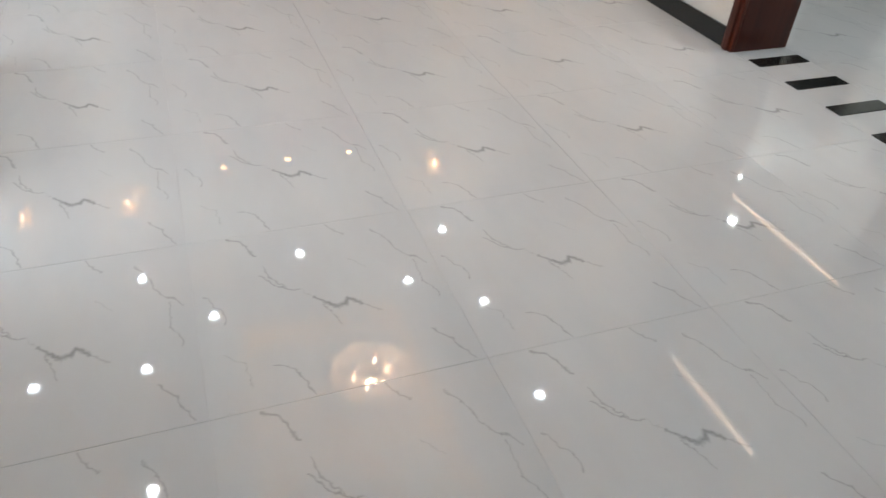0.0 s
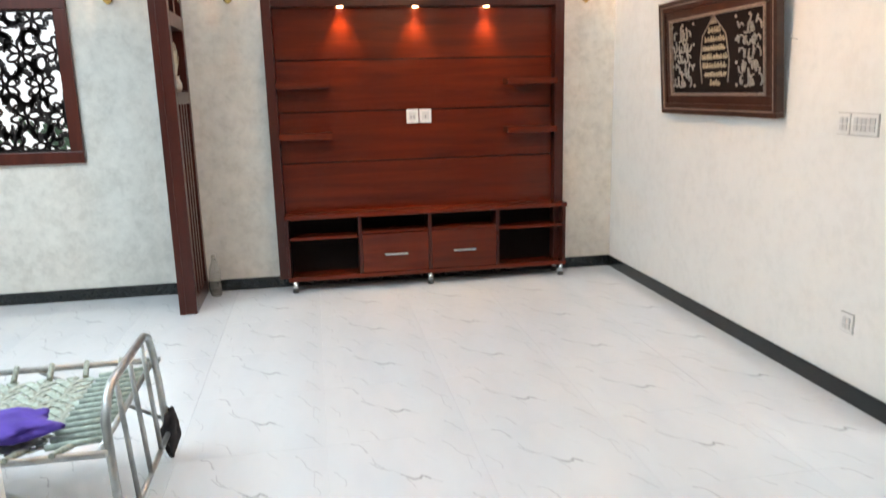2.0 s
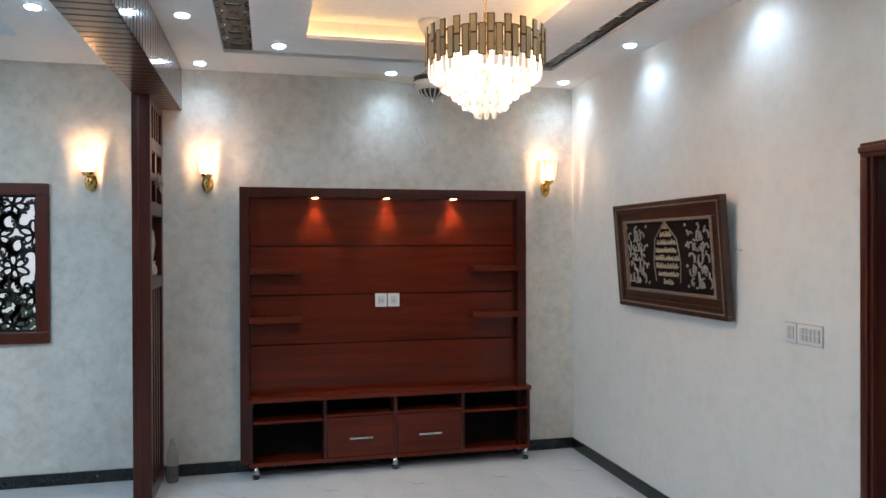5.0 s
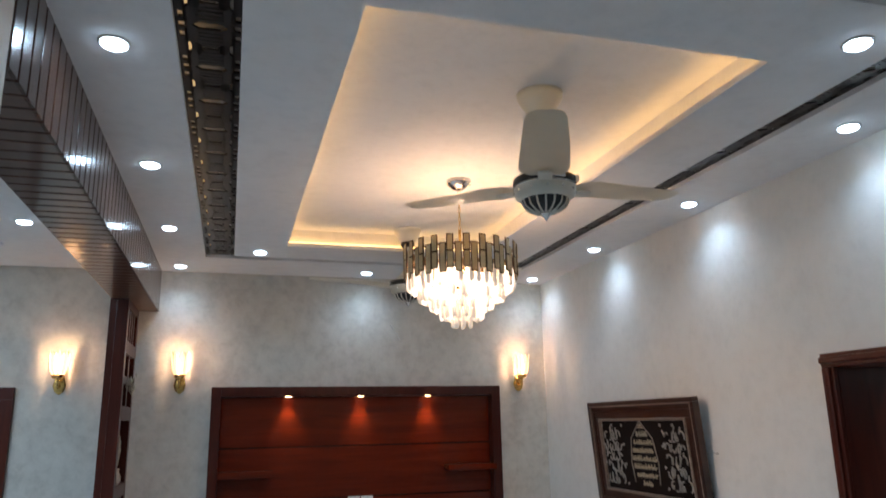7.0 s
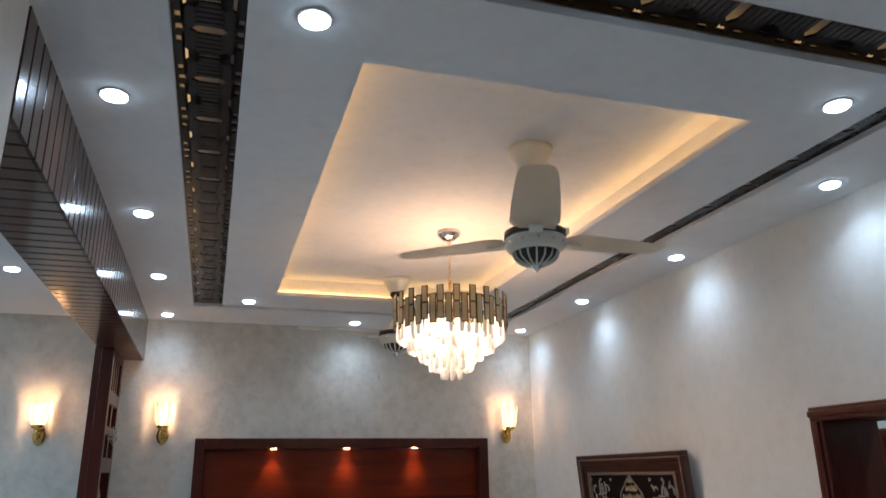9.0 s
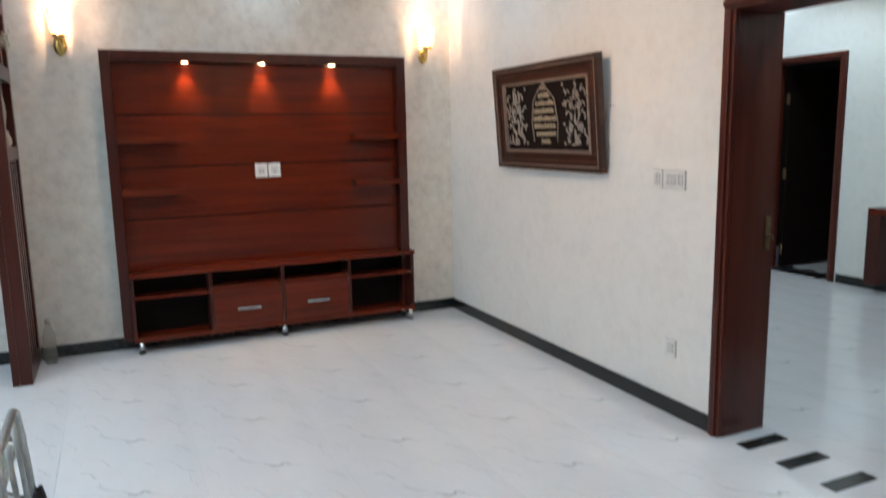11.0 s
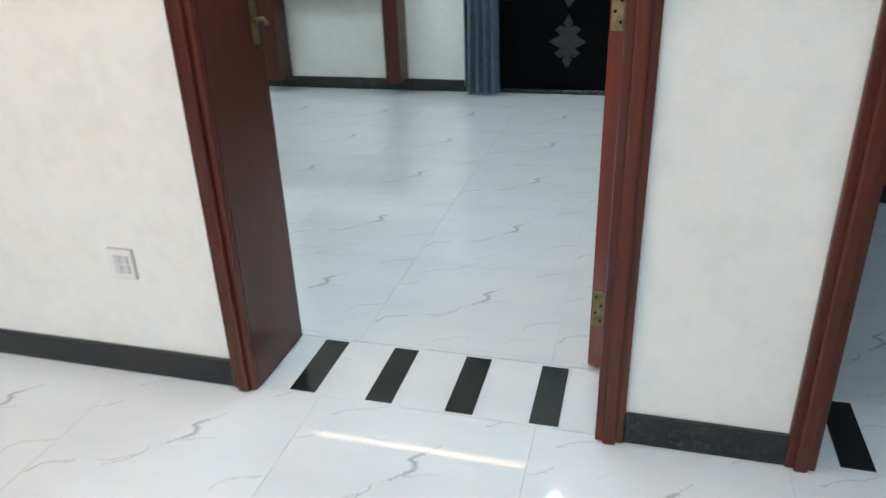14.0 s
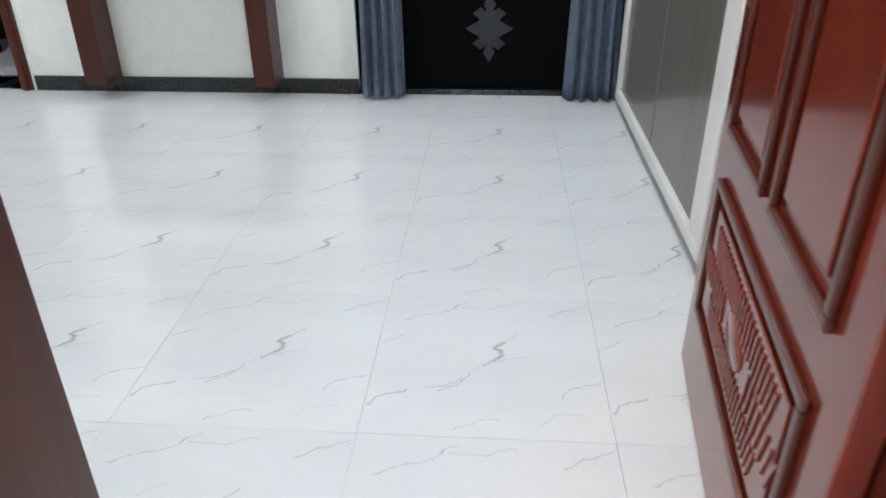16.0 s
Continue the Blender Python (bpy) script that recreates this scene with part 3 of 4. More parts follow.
hall_strip = thing("hall_cove_light", (4.6, 3.9, 2.95), "warm white light strips along the hall ceiling", "cove light")
for x in (3.56, 5.60):
    part("light_strip", box(x - 0.014, x + 0.014, 2.5, 5.5, 2.938, 2.95, 0.002), STRIP_HALL, hall_strip)
# unseen downlight, assumed to give the dim room its bluish floor
copy_thing(first_spot, Matrix.Translation((3.6, 0.4, 2.95)))
spot_lamp((3.6, 0.4, 2.93), HALL_W * 0.4, (0.34, 0.74, 1.0), 150, 0.6, 0.04)
# added fill panel, no real fitting: brightens the next room's walls
area_lamp((-2.5, 3.0, 2.97), LOUNGE_W, COOL, 1.6, 2.6)

# ---- wooden beam and column ----
beam = thing("wooden_beam", (-0.615, 3.9, 2.60), "brown slatted wooden beam dividing the two rooms", "beam", kind="structure")
# near-black core paints the shade between the slats
part("core", box(-0.722, -0.508, 1.98, BACK, 2.612, SOFFIT), SHADEBLACK, beam)
first_low = first_side = None
n = 46
for i in range(n):
    y0 = 1.985 + i * (BACK - 1.99) / n
    y1 = y0 + (BACK - 1.99) / n - 0.011
    if first_low is None:
        first_low = part("slat", box(-0.735, -0.497, y0, y1, 2.600, 2.613, 0.002), SLATS, beam)
        first_side = part("side_slat", box(-0.509, -0.496, y0, y1, 2.600, SOFFIT, 0.002), SLATS_V, beam)
    else:
        for src in (first_low, first_side):
            c = new(src.name.split(".")[0], src.data)
            c.parent = beam
            c.location = (0, y0 - 1.985, 0)

column = thing("wooden_column", (-0.685, 5.52, 0), "red-brown wooden divider column with slots and open niches", "column")
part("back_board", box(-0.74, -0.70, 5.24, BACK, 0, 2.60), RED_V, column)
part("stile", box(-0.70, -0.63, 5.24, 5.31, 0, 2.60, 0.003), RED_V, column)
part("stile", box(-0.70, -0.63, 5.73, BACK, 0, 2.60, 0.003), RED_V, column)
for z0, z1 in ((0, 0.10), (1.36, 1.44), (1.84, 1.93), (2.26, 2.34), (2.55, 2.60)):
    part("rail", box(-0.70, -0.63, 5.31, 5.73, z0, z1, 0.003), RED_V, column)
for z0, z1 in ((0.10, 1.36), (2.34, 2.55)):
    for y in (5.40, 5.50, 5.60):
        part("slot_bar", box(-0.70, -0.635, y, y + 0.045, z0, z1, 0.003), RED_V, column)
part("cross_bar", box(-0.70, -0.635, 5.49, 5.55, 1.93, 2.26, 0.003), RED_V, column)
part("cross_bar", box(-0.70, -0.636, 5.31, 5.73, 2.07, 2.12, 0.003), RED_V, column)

spray = thing("flower_spray", (-0.64, 5.45, 2.05), "small dried cream flower spray fixed in the column", "flowers")
for i in range(16):
    a, r = R.random() * 6.28, 0.02 + 0.06 * R.random()
    p = (-0.61 + 0.03 * R.random(), 5.45 + r * math.cos(a), 2.07 + r * math.sin(a))
    bm = tube(bmesh.new(), [(-0.636, 5.45, 2.05), p], 0.002, 5)
    for g in range(5):
        t = g * 1.2566
        bar(bm, p, (p[0] + 0.008, p[1] + 0.018 * math.cos(t), p[2] + 0.018 * math.sin(t)), 0.012, 0.002, (1, 0, 0))
    part("flower", bm, PETAL, spray)
vase = thing("ornament_vase", (-0.66, 5.5, 1.44), "pale ceramic ornament with dry leaves in a niche", "ornament")
part("pot", lathe(bmesh.new(), [(0.022, 0), (0.034, 0.02), (0.036, 0.05), (0.02, 0.085), (0.026, 0.10)], (-0.662, 5.5, 1.44), 20), SHELL, vase)
for i in range(7):
    a = -0.9 + 0.3 * i
    bm = bmesh.new()
    bar(bm, (-0.66, 5.5, 1.53), (-0.655, 5.5 + 0.16 * math.sin(a), 1.53 + 0.22 * math.cos(a)), 0.014, 0.003, (1, 0, 0))
    part("leaf", bm, PETAL, vase)

# ---- media unit ----
unit = thing("media_unit", (0.97, 5.7, 0), "red-brown lacquered wooden media wall unit with open shelves and drawers", "media unit")
FY = BACK - 0.12
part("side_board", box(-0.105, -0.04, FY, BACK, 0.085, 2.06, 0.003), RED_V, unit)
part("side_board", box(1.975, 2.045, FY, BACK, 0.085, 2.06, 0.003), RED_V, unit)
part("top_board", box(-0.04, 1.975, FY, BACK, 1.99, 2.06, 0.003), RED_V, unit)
for n, (z0, z1) in enumerate(((0.54, 0.914), (0.922, 1.273), (1.281, 1.632), (1.640, 1.99))):
    part("back_panel", box(-0.04, 1.975, BACK - 0.052 + 0.004 * n, BACK - 0.012, z0, z1, 0.003), RED_H, unit)
# near-black behind the seams, shade put into the colour
part("seam_backing", box(-0.04, 1.975, BACK - 0.012, BACK, 0.54, 1.99), SHADEBLACK, unit)
for x0, x1 in ((-0.04, 0.33), (1.60, 1.975)):
    for z in (1.44, 1.09):
        part("shelf", box(x0, x1, BACK - 0.19, BACK - 0.04, z, z + 0.045, 0.004), RED_H, unit)
BY, BZ = BACK - 0.22, 0.565
part("deck", box(-0.045, 2.045, BY - 0.012, BACK - 0.04, BZ - 0.03, BZ, 0.004), RED_H, unit)
part("bottom_board", box(-0.04, 2.04, BY, BACK - 0.03, 0.085, 0.115, 0.003), RED_H, unit)
# cabinet's inner shade is painted on its back
part("cabinet_back", box(-0.04, 2.04, BACK - 0.03, BACK - 0.014, 0.085, BZ - 0.03), SHADEBLACK, unit)
for x in (-0.04, 0.475, 0.985, 1.497, 2.015):
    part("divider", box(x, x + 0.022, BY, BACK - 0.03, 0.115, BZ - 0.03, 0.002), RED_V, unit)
for x0, x1, z in ((-0.018, 0.475, 0.385), (0.497, 0.985, 0.408), (1.007, 1.497, 0.408), (1.519, 2.015, 0.385)):
    part("inner_shelf", box(x0, x1, BY + 0.004, BACK - 0.03, z, z + 0.018, 0.002), RED_H, unit)
for x0, x1 in ((0.499, 0.983), (1.009, 1.495)):
    dr = part("drawer", box(x0, x1, BY - 0.004, BACK - 0.05, 0.119, 0.405, 0.004), RED_H, unit)
    m = (x0 + x1) / 2
    part("handle", box(m - 0.085, m + 0.085, BY - 0.026, BY - 0.014, 0.245, 0.260, 0.004), CHROME, dr, "brushed chrome bar handle")
    part("handle_post", box(m - 0.07, m - 0.06, BY - 0.016, BY - 0.003, 0.247, 0.258), CHROME, dr)
    part("handle_post", box(m + 0.06, m + 0.07, BY - 0.016, BY - 0.003, 0.247, 0.258), CHROME, dr)
for x in (0.005, 0.995, 2.005):
    for y in (BY + 0.02, BACK - 0.05):
        f = part("foot", lathe(bmesh.new(), [(0.019, 0.022), (0.019, 0.085)], (x, y, 0), 20), CHROME, unit, "chrome foot")
        part("foot_pad", lathe(bmesh.new(), [(0.022, 0.0), (0.024, 0.006), (0.022, 0.024)], (x, y, 0), 20), FANBLACK, f)
for x in (0.43, 0.955, 1.47):
    lamp = part("niche_lamp", lathe(bmesh.new(), [(0.020, 1.991), (0.022, 1.988), (0.018, 1.986)], (x, BACK - 0.085, 0), 20), LED_WARM, unit, "small warm downlight")
    spot_lamp((x, BACK - 0.085, 1.975), NICHE_W, AMBER, 80, 1.0, 0.015)

for x0, holes in ((0.872, 2), (0.968, 1)):
    s = thing("wall_socket", (x0 + 0.045, BACK - 0.045, 1.18), "square white socket plate on the wooden panel", "socket", "socket plates on the media unit")
    part("plate", box(x0, x0 + 0.087, BACK - 0.06, BACK - 0.048, 1.18, 1.28, 0.003), PLASTIC, s)
    part("insert", box(x0 + 0.018, x0 + 0.069, BACK - 0.063, BACK - 0.06, 1.20, 1.26, 0.001), WINWHITE, s)
    for h in range(holes):
        u = x0 + 0.043 + (h - (holes - 1) / 2) * 0.022
        # grey block on the insert, painting the hole's shade
        part("hole", box(u - 0.004, u + 0.004, BACK - 0.0642, BACK - 0.063, 1.215, 1.235), GAP_SHADE, s)


# ---- wall lights ----
def sconce(x, back):
    s = thing("wall_sconce", (x, back, 2.08), "lit glass wall sconce with a gilt leaf bracket", "wall lamp", "wall sconces")
    bm = bmesh.new()
    lathe(bm, [(0.006, 0), (0.03, 0.02), (0.042, 0.06), (0.03, 0.11), (0.008, 0.135)], (0, 0, 0), 20)
    for v in bm.verts:
        v.co = (x + v.co.x, back - 0.003 - max(0.0, 0.012 + v.co.y * 0.25), 2.02 + v.co.z)
    part("back_plate", bm, GOLD, s, "leaf-shaped gilt plate")
    part("arm", tube(bmesh.new(), [(x, back - 0.01, 2.09), (x, back - 0.05, 2.065), (x, back - 0.09, 2.085), (x, back - 0.095, 2.125)], 0.008), GOLD, s)
    part("cup", lathe(bmesh.new(), [(0.012, 0.0), (0.036, 0.012), (0.042, 0.03), (0.035, 0.034)], (x, back - 0.095, 2.115), 24), GOLD, s)
    for k in range(9):
        a = 2 * math.pi * k / 9
        bm = bmesh.new()
        prof = ((0.034, 2.14), (0.052, 2.18), (0.058, 2.235), (0.063, 2.275), (0.068, 2.305))
        half = (0.008, 0.012, 0.0135, 0.012, 0.002)
        rows = [[bm.verts.new((x + r * math.cos(a) - g * h * math.sin(a), back - 0.095 + r * math.sin(a) + g * h * math.cos(a), z)) for g in (-1, 1)] for (r, z), h in zip(prof, half)]
        for p, q in zip(rows, rows[1:]):
            bm.faces.new((p[0], p[1], q[1], q[0]))
        bmesh.ops.solidify(bm, geom=bm.faces, thickness=0.003)
        part("glass_petal", bm, SHADE, s, "frosted ribbed glass petal")
    part("bulb", lathe(bmesh.new(), [(0.008, 0), (0.016, 0.03), (0.012, 0.08), (0.003, 0.10)], (x, back - 0.095, 2.15), 16), BULB, s)
    point_lamp((x, back - 0.095, 2.265), SCONCE_W, WARM, 0.006)


for x in (-0.325, 2.245, -1.095):
    sconce(x, BACK)


# ---- chandelier ----
CX, CY = 1.10, 3.65
ch = thing("chandelier", (CX, CY, TOP), "round gold-plate chandelier with tiers of lit crystal drops", "chandelier")
part("canopy", lathe(bmesh.new(), [(0.004, -0.05), (0.03, -0.045), (0.062, -0.02), (0.062, 0.0)], (CX, CY, TOP), 32), CHROME, ch)
for i in range(9):
    z = TOP - 0.05 - i * 0.024
    a = i % 2 * math.pi / 2
    part("chain_link", tube(bmesh.new(), [(CX + 0.006 * math.cos(t) * math.cos(a), CY + 0.006 * math.cos(t) * math.sin(a), z - 0.013 + 0.015 * math.sin(t)) for t in [k * math.pi / 5 for k in range(11)]], 0.0018, 6), GOLD, ch)
part("stem", tube(bmesh.new(), [(CX, CY, TOP - 0.26), (CX, CY, 2.50)], 0.008), GOLD, ch)
for rr, zz in ((0.268, 2.605), (0.268, 2.52)):
    part("hoop", tube(bmesh.new(), [(CX + rr * math.cos(t), CY + rr * math.sin(t), zz) for t in [k * math.pi / 24 for k in range(49)]], 0.006, 6), BRASS, ch)
for k in range(4):
    a = k * math.pi / 2 + 0.4
    part("spoke", tube(bmesh.new(), [(CX, CY, 2.52), (CX + 0.268 * math.cos(a), CY + 0.268 * math.sin(a), 2.52)], 0.004, 6), BRASS, ch)
N = 46
for k in range(N):
    a = 2 * math.pi * k / N
    up = k % 2
    r = 0.282 if up else 0.274
    z0, z1 = (2.487, 2.650) if up else (2.470, 2.612)
    c, s = math.cos(a), math.sin(a)
    bm = bmesh.new()
    mid = (CX + r * c, CY + r * s)
    bar(bm, (*mid, z0), (*mid, z1), 0.034, 0.004, (c, s, 0))
    pl = part("plate_back", bm, PLATE_DARK, ch)
    # bright faces inside dark rims, split in two by a cross band on the taller plates
    mid = (CX + (r + 0.003) * c, CY + (r + 0.003) * s)
    cut = (z0 + z1) / 2
    for f0, f1 in (((z0 + 0.005, cut - 0.005), (cut + 0.005, z1 - 0.005)) if up else ((z0 + 0.005, z1 - 0.005),)):
        part("gold_plate", bar(bmesh.new(), (*mid, f0), (*mid, f1), 0.023, 0.003, (c, s, 0)), PLATE, pl)
drop_bm = bmesh.new()
lathe(drop_bm, [(0.002, 0), (0.0095, -0.010), (0.0115, -0.055), (0.0115, -0.092), (0.007, -0.102)], (0, 0, 0), 6)
dim_bm = drop_bm.copy()
drop, dim_drop = mesh_of("crystal_drop", drop_bm, CRYSTAL), mesh_of("crystal_drop", dim_bm, CRYSTAL_DIM)
for f in (*drop.polygons, *dim_drop.polygons):
    f.use_smooth = False
TIERS = ((0.260, 2.530, 40, 0.22), (0.240, 2.518, 32, 0.5), (0.206, 2.478, 30, 0.35), (0.186, 2.468, 24, 0.7), (0.148, 2.432, 20, 0.5), (0.100, 2.388, 14, 0.35), (0.078, 2.380, 9, 0.3), (0.044, 2.345, 7, 0.15))
for r, top, count, bright in TIERS:
    part("tier_ring", tube(bmesh.new(), [(CX + r * math.cos(t), CY + r * math.sin(t), top + 0.003) for t in [k * math.pi / 16 for k in range(33)]], 0.003, 5), GOLD, ch)
    for k in range(count):
        a = 2 * math.pi * (k + R.random() * 0.3) / count
        o = new("crystal_drop", drop if R.random() < bright else dim_drop)
        o.parent = ch
        o.location = (r * math.cos(a), r * math.sin(a), top - TOP - 0.008 * R.random())
        o.rotation_euler = (0, 0, a)
        o.visible_shadow = False
for k in range(6):
    a = k * math.pi / 3
    p = (CX + 0.12 * math.cos(a), CY + 0.12 * math.sin(a), 2.43)
    part("bulb", lathe(bmesh.new(), [(0.008, 0), (0.018, 0.03), (0.012, 0.07), (0.003, 0.09)], p, 12), BULB, ch).visible_shadow = False
point_lamp((CX, CY, 2.575), CHANDELIER_W, WARM, 0.03)


# ---- ceiling fans ----
def ceiling_fan(x, y, turns):
    f = thing("ceiling_fan", (x, y, TOP), "ivory three-blade ceiling fan with black and chrome motor bands", "ceiling fan", "ceiling fans")
    part("canopy", lathe(bmesh.new(), [(0.035, -0.085), (0.05, -0.08), (0.085, -0.02), (0.088, 0.0)], (x, y, TOP), 32), FANWHITE, f)
    part("canopy_ring", lathe(bmesh.new(), [(0.036, -0.115), (0.044, -0.11), (0.044, -0.086), (0.036, -0.085)], (x, y, TOP), 32), FANBLACK, f)
    part("rod", tube(bmesh.new(), [(x, y, TOP - 0.08), (x, y, 2.70)], 0.013, 12), FANWHITE, f)
    part("top_cone", lathe(bmesh.new(), [(0.085, 2.672), (0.05, 2.70), (0.024, 2.75), (0.02, 2.80)], (x, y, 0), 32), FANWHITE, f)
    part("motor", lathe(bmesh.new(), [(0.088, 2.578), (0.108, 2.592), (0.113, 2.622), (0.111, 2.66), (0.080, 2.674)], (x, y, 0), 40), FANWHITE, f)
    part("motor_band", lathe(bmesh.new(), [(0.111, 2.630), (0.116, 2.634), (0.115, 2.658), (0.109, 2.661)], (x, y, 0), 40), FANBLACK, f, "black band with chrome edge")
    part("chrome_ring", lathe(bmesh.new(), [(0.111, 2.624), (0.117, 2.627), (0.111, 2.630)], (x, y, 0), 40), CHROME, f)
    part("band_window", bx(bx(bmesh.new(), x - 0.03, x + 0.03, y - 0.1195, y - 0.112, 2.634, 2.658, 0.003), x + 0.085, x + 0.1, y - 0.085, y - 0.06, 2.634, 2.658), CHROME, f, "chrome clip on the black band")
    for k in range(12):
        a = k * math.pi / 6 + 0.2
        part("stud", tube(bmesh.new(), [(x + r * math.cos(a), y + r * math.sin(a), 2.608) for r in (0.105, 0.1145)], 0.005, 8), CHROME, f)
    part("bowl", lathe(bmesh.new(), [(0.022, 2.530), (0.05, 2.538), (0.075, 2.555), (0.083, 2.576), (0.09, 2.580)], (x, y, 0), 40), FANBLACK, f)
    for k in range(16):
        a = k * math.pi / 8
        bm = tube(bmesh.new(), [(x + r * math.cos(a), y + r * math.sin(a), z) for r, z in ((0.026, 2.529), (0.051, 2.536), (0.077, 2.554), (0.085, 2.577))], 0.0038, 6)
        part("bowl_rib", bm, FANWHITE, f)
    part("finial", lathe(bmesh.new(), [(0.001, 2.500), (0.008, 2.512), (0.020, 2.524), (0.026, 2.534)], (x, y, 0), 20), CHROME, f)
    for deg in turns:
        a = radians(deg)
        u, v = Vector((math.cos(a), math.sin(a), 0)), Vector((-math.sin(a), math.cos(a), 0))
        bm = bmesh.new()
        rows = []
        for r, w0, w1 in ((0.115, -0.055, 0.055), (0.14, -0.082, 0.078), (0.18, -0.094, 0.086), (0.40, -0.080, 0.076), (0.56, -0.066, 0.062), (0.60, -0.054, 0.050), (0.615, -0.030, 0.028)):
            rows.append([bm.verts.new(Vector((x, y, 2.632 - 0.035 * w + 0.055 * r)) + u * r + v * w) for w in (w0, (w0 + w1) / 2, w1)])
        for p, q in zip(rows, rows[1:]):
            for k in range(2):
                bm.faces.new((p[k], p[k + 1], q[k + 1], q[k]))
        bmesh.ops.solidify(bm, geom=bm.faces, thickness=0.006)
        bl = part("blade", bm, FANWHITE, f)
        bm = bmesh.new()
        bar(bm, Vector((x, y, 2.625)) + u * 0.10, Vector((x, y, 2.625)) + u * 0.19, 0.05, 0.006)
        part("blade_bracket", bm, FANWHITE, bl)
    return f


ceiling_fan(1.10, 2.61, (-113, 9, 131))
ceiling_fan(1.07, 4.66, (178, 58, -62))


# ---- framed calligraphy ----
def picture():
    """Built flat in its own plane (a: along the wall, b: up, c: out), then leaned from the wall."""
    d = thing("framed_calligraphy", (SIDE - 0.012, 4.28, 1.235), "wide dark wooden frame with silver calligraphy, leaning from the wall", "picture")
    lean = radians(4.5)

    def lay(bm):
        for v in bm.verts:
            a, b, c = v.co
            v.co = (SIDE - 0.012 - (c * math.cos(lean) + b * math.sin(lean)), 4.28 - a, 1.235 + b * math.cos(lean) - c * math.sin(lean))
        return bm

    W, H = 1.20, 0.67
    part("backing", lay(box(-W / 2 + 0.01, W / 2 - 0.01, 0.01, H - 0.01, 0.0, 0.012)), FELT, d)
    for name, m, depth, i0, i1 in (("outer_frame", FRAMEWOOD, 0.044, 0.0, 0.026), ("edge_line", FRAMEEDGE, 0.046, 0.026, 0.033), ("middle_frame", FRAMEWOOD, 0.036, 0.033, 0.062), ("inner_frame", FRAMEWOOD, 0.027, 0.062, 0.108), ("beading", FRAMEEDGE, 0.034, 0.108, 0.124)):
        for a0, a1, b0, b1 in ((-W / 2 + i0, W / 2 - i0, i0, i1), (-W / 2 + i0, W / 2 - i0, H - i1, H - i0), (-W / 2 + i0, -W / 2 + i1, i1, H - i1), (W / 2 - i1, W / 2 - i0, i1, H - i1)):
            part(name, lay(box(a0, a1, b0, b1, 0.001, depth, 0.004)), m, d)
    part("panel_ground", lay(box(-W / 2 + 0.128, W / 2 - 0.128, 0.128, H - 0.128, 0.012, 0.016)), FELT, d)
    # side panels of script-like strokes
    rr = random.Random(3)
    for side in (-1, 1):
        cx = side * 0.345
        for row in range(5):
            yb = 0.19 + row * 0.066
            for k in range(5):
                u = cx - 0.078 + k * 0.039 + rr.uniform(-0.012, 0.012)
                r = rr.uniform(0.015, 0.027)
                t0 = rr.uniform(0, 6.28)
                pts = [(u + r * math.cos(t0 + t), yb + 1.25 * r * math.sin(t0 + t), 0.02) for t in [q * 0.42 for q in range(rr.randint(6, 10))]]
                pts.append((pts[-1][0] + rr.uniform(-0.02, 0.02), pts[-1][1] + rr.uniform(0.02, 0.05), 0.02))
                part("script_stroke", lay(tube(bmesh.new(), pts, 0.0052, 6)), SILVERTHREAD, d)
        for i in range(4):
            for j in (-1, 1):
                bm = bmesh.new()
                tube(bm, [(cx + j * 0.125, 0.165 + i * 0.118, 0.014), (cx + j * 0.125, 0.165 + i * 0.118, 0.022)], 0.009, 8)
                part("stud", lay(bm), SILVERTHREAD, d)
        for j in (0.165, 0.519):
            bm = tube(bmesh.new(), [(cx, j, 0.014), (cx, j, 0.022)], 0.009, 8)
            part("stud", lay(bm), SILVERTHREAD, d)
    bm = bmesh.new()
    tube(bm, [(-0.135, 0.18, 0.018), (-0.15, 0.30, 0.018), (-0.12, 0.44, 0.018), (-0.04, 0.51, 0.018), (0, 0.545, 0.018), (0.04, 0.51, 0.018), (0.12, 0.44, 0.018), (0.15, 0.30, 0.018), (0.135, 0.18, 0.018)], 0.004, 6)
    part("arch_line", lay(bm), FRAMEEDGE, d)
    for row in range(7):
        yb = 0.175 + row * 0.048
        half = (0.045, 0.10, 0.12, 0.125, 0.115, 0.095, 0.055)[row]
        bm = bmesh.new()
        u = -half
        while u < half:
            w = rr.uniform(0.012, 0.03)
            tube(bm, [(u, yb + rr.uniform(-0.006, 0.006), 0.02), (u + w * 0.5, yb - 0.008, 0.02), (u + w, yb + rr.uniform(0, 0.012), 0.02)], 0.005, 5)
            tube(bm, [(u + w * 0.3, yb, 0.02), (u + w * 0.35, yb + rr.uniform(0.012, 0.024), 0.02)], 0.0042, 5)
            u += w + 0.004
        part("script_line", lay(bm), GOLDTHREAD, d, "line of small gold script strokes")
    bm = bmesh.new()
    for g in range(3):
        bar(bm, (-0.03 + 0.012 * g, 0.505 + 0.010 * g, 0.018), (0.03 - 0.012 * g, 0.505 + 0.010 * g, 0.018), 0.008, 0.006)
    part("arch_tip", lay(bm), GOLDTHREAD, d)
    return d


picture()


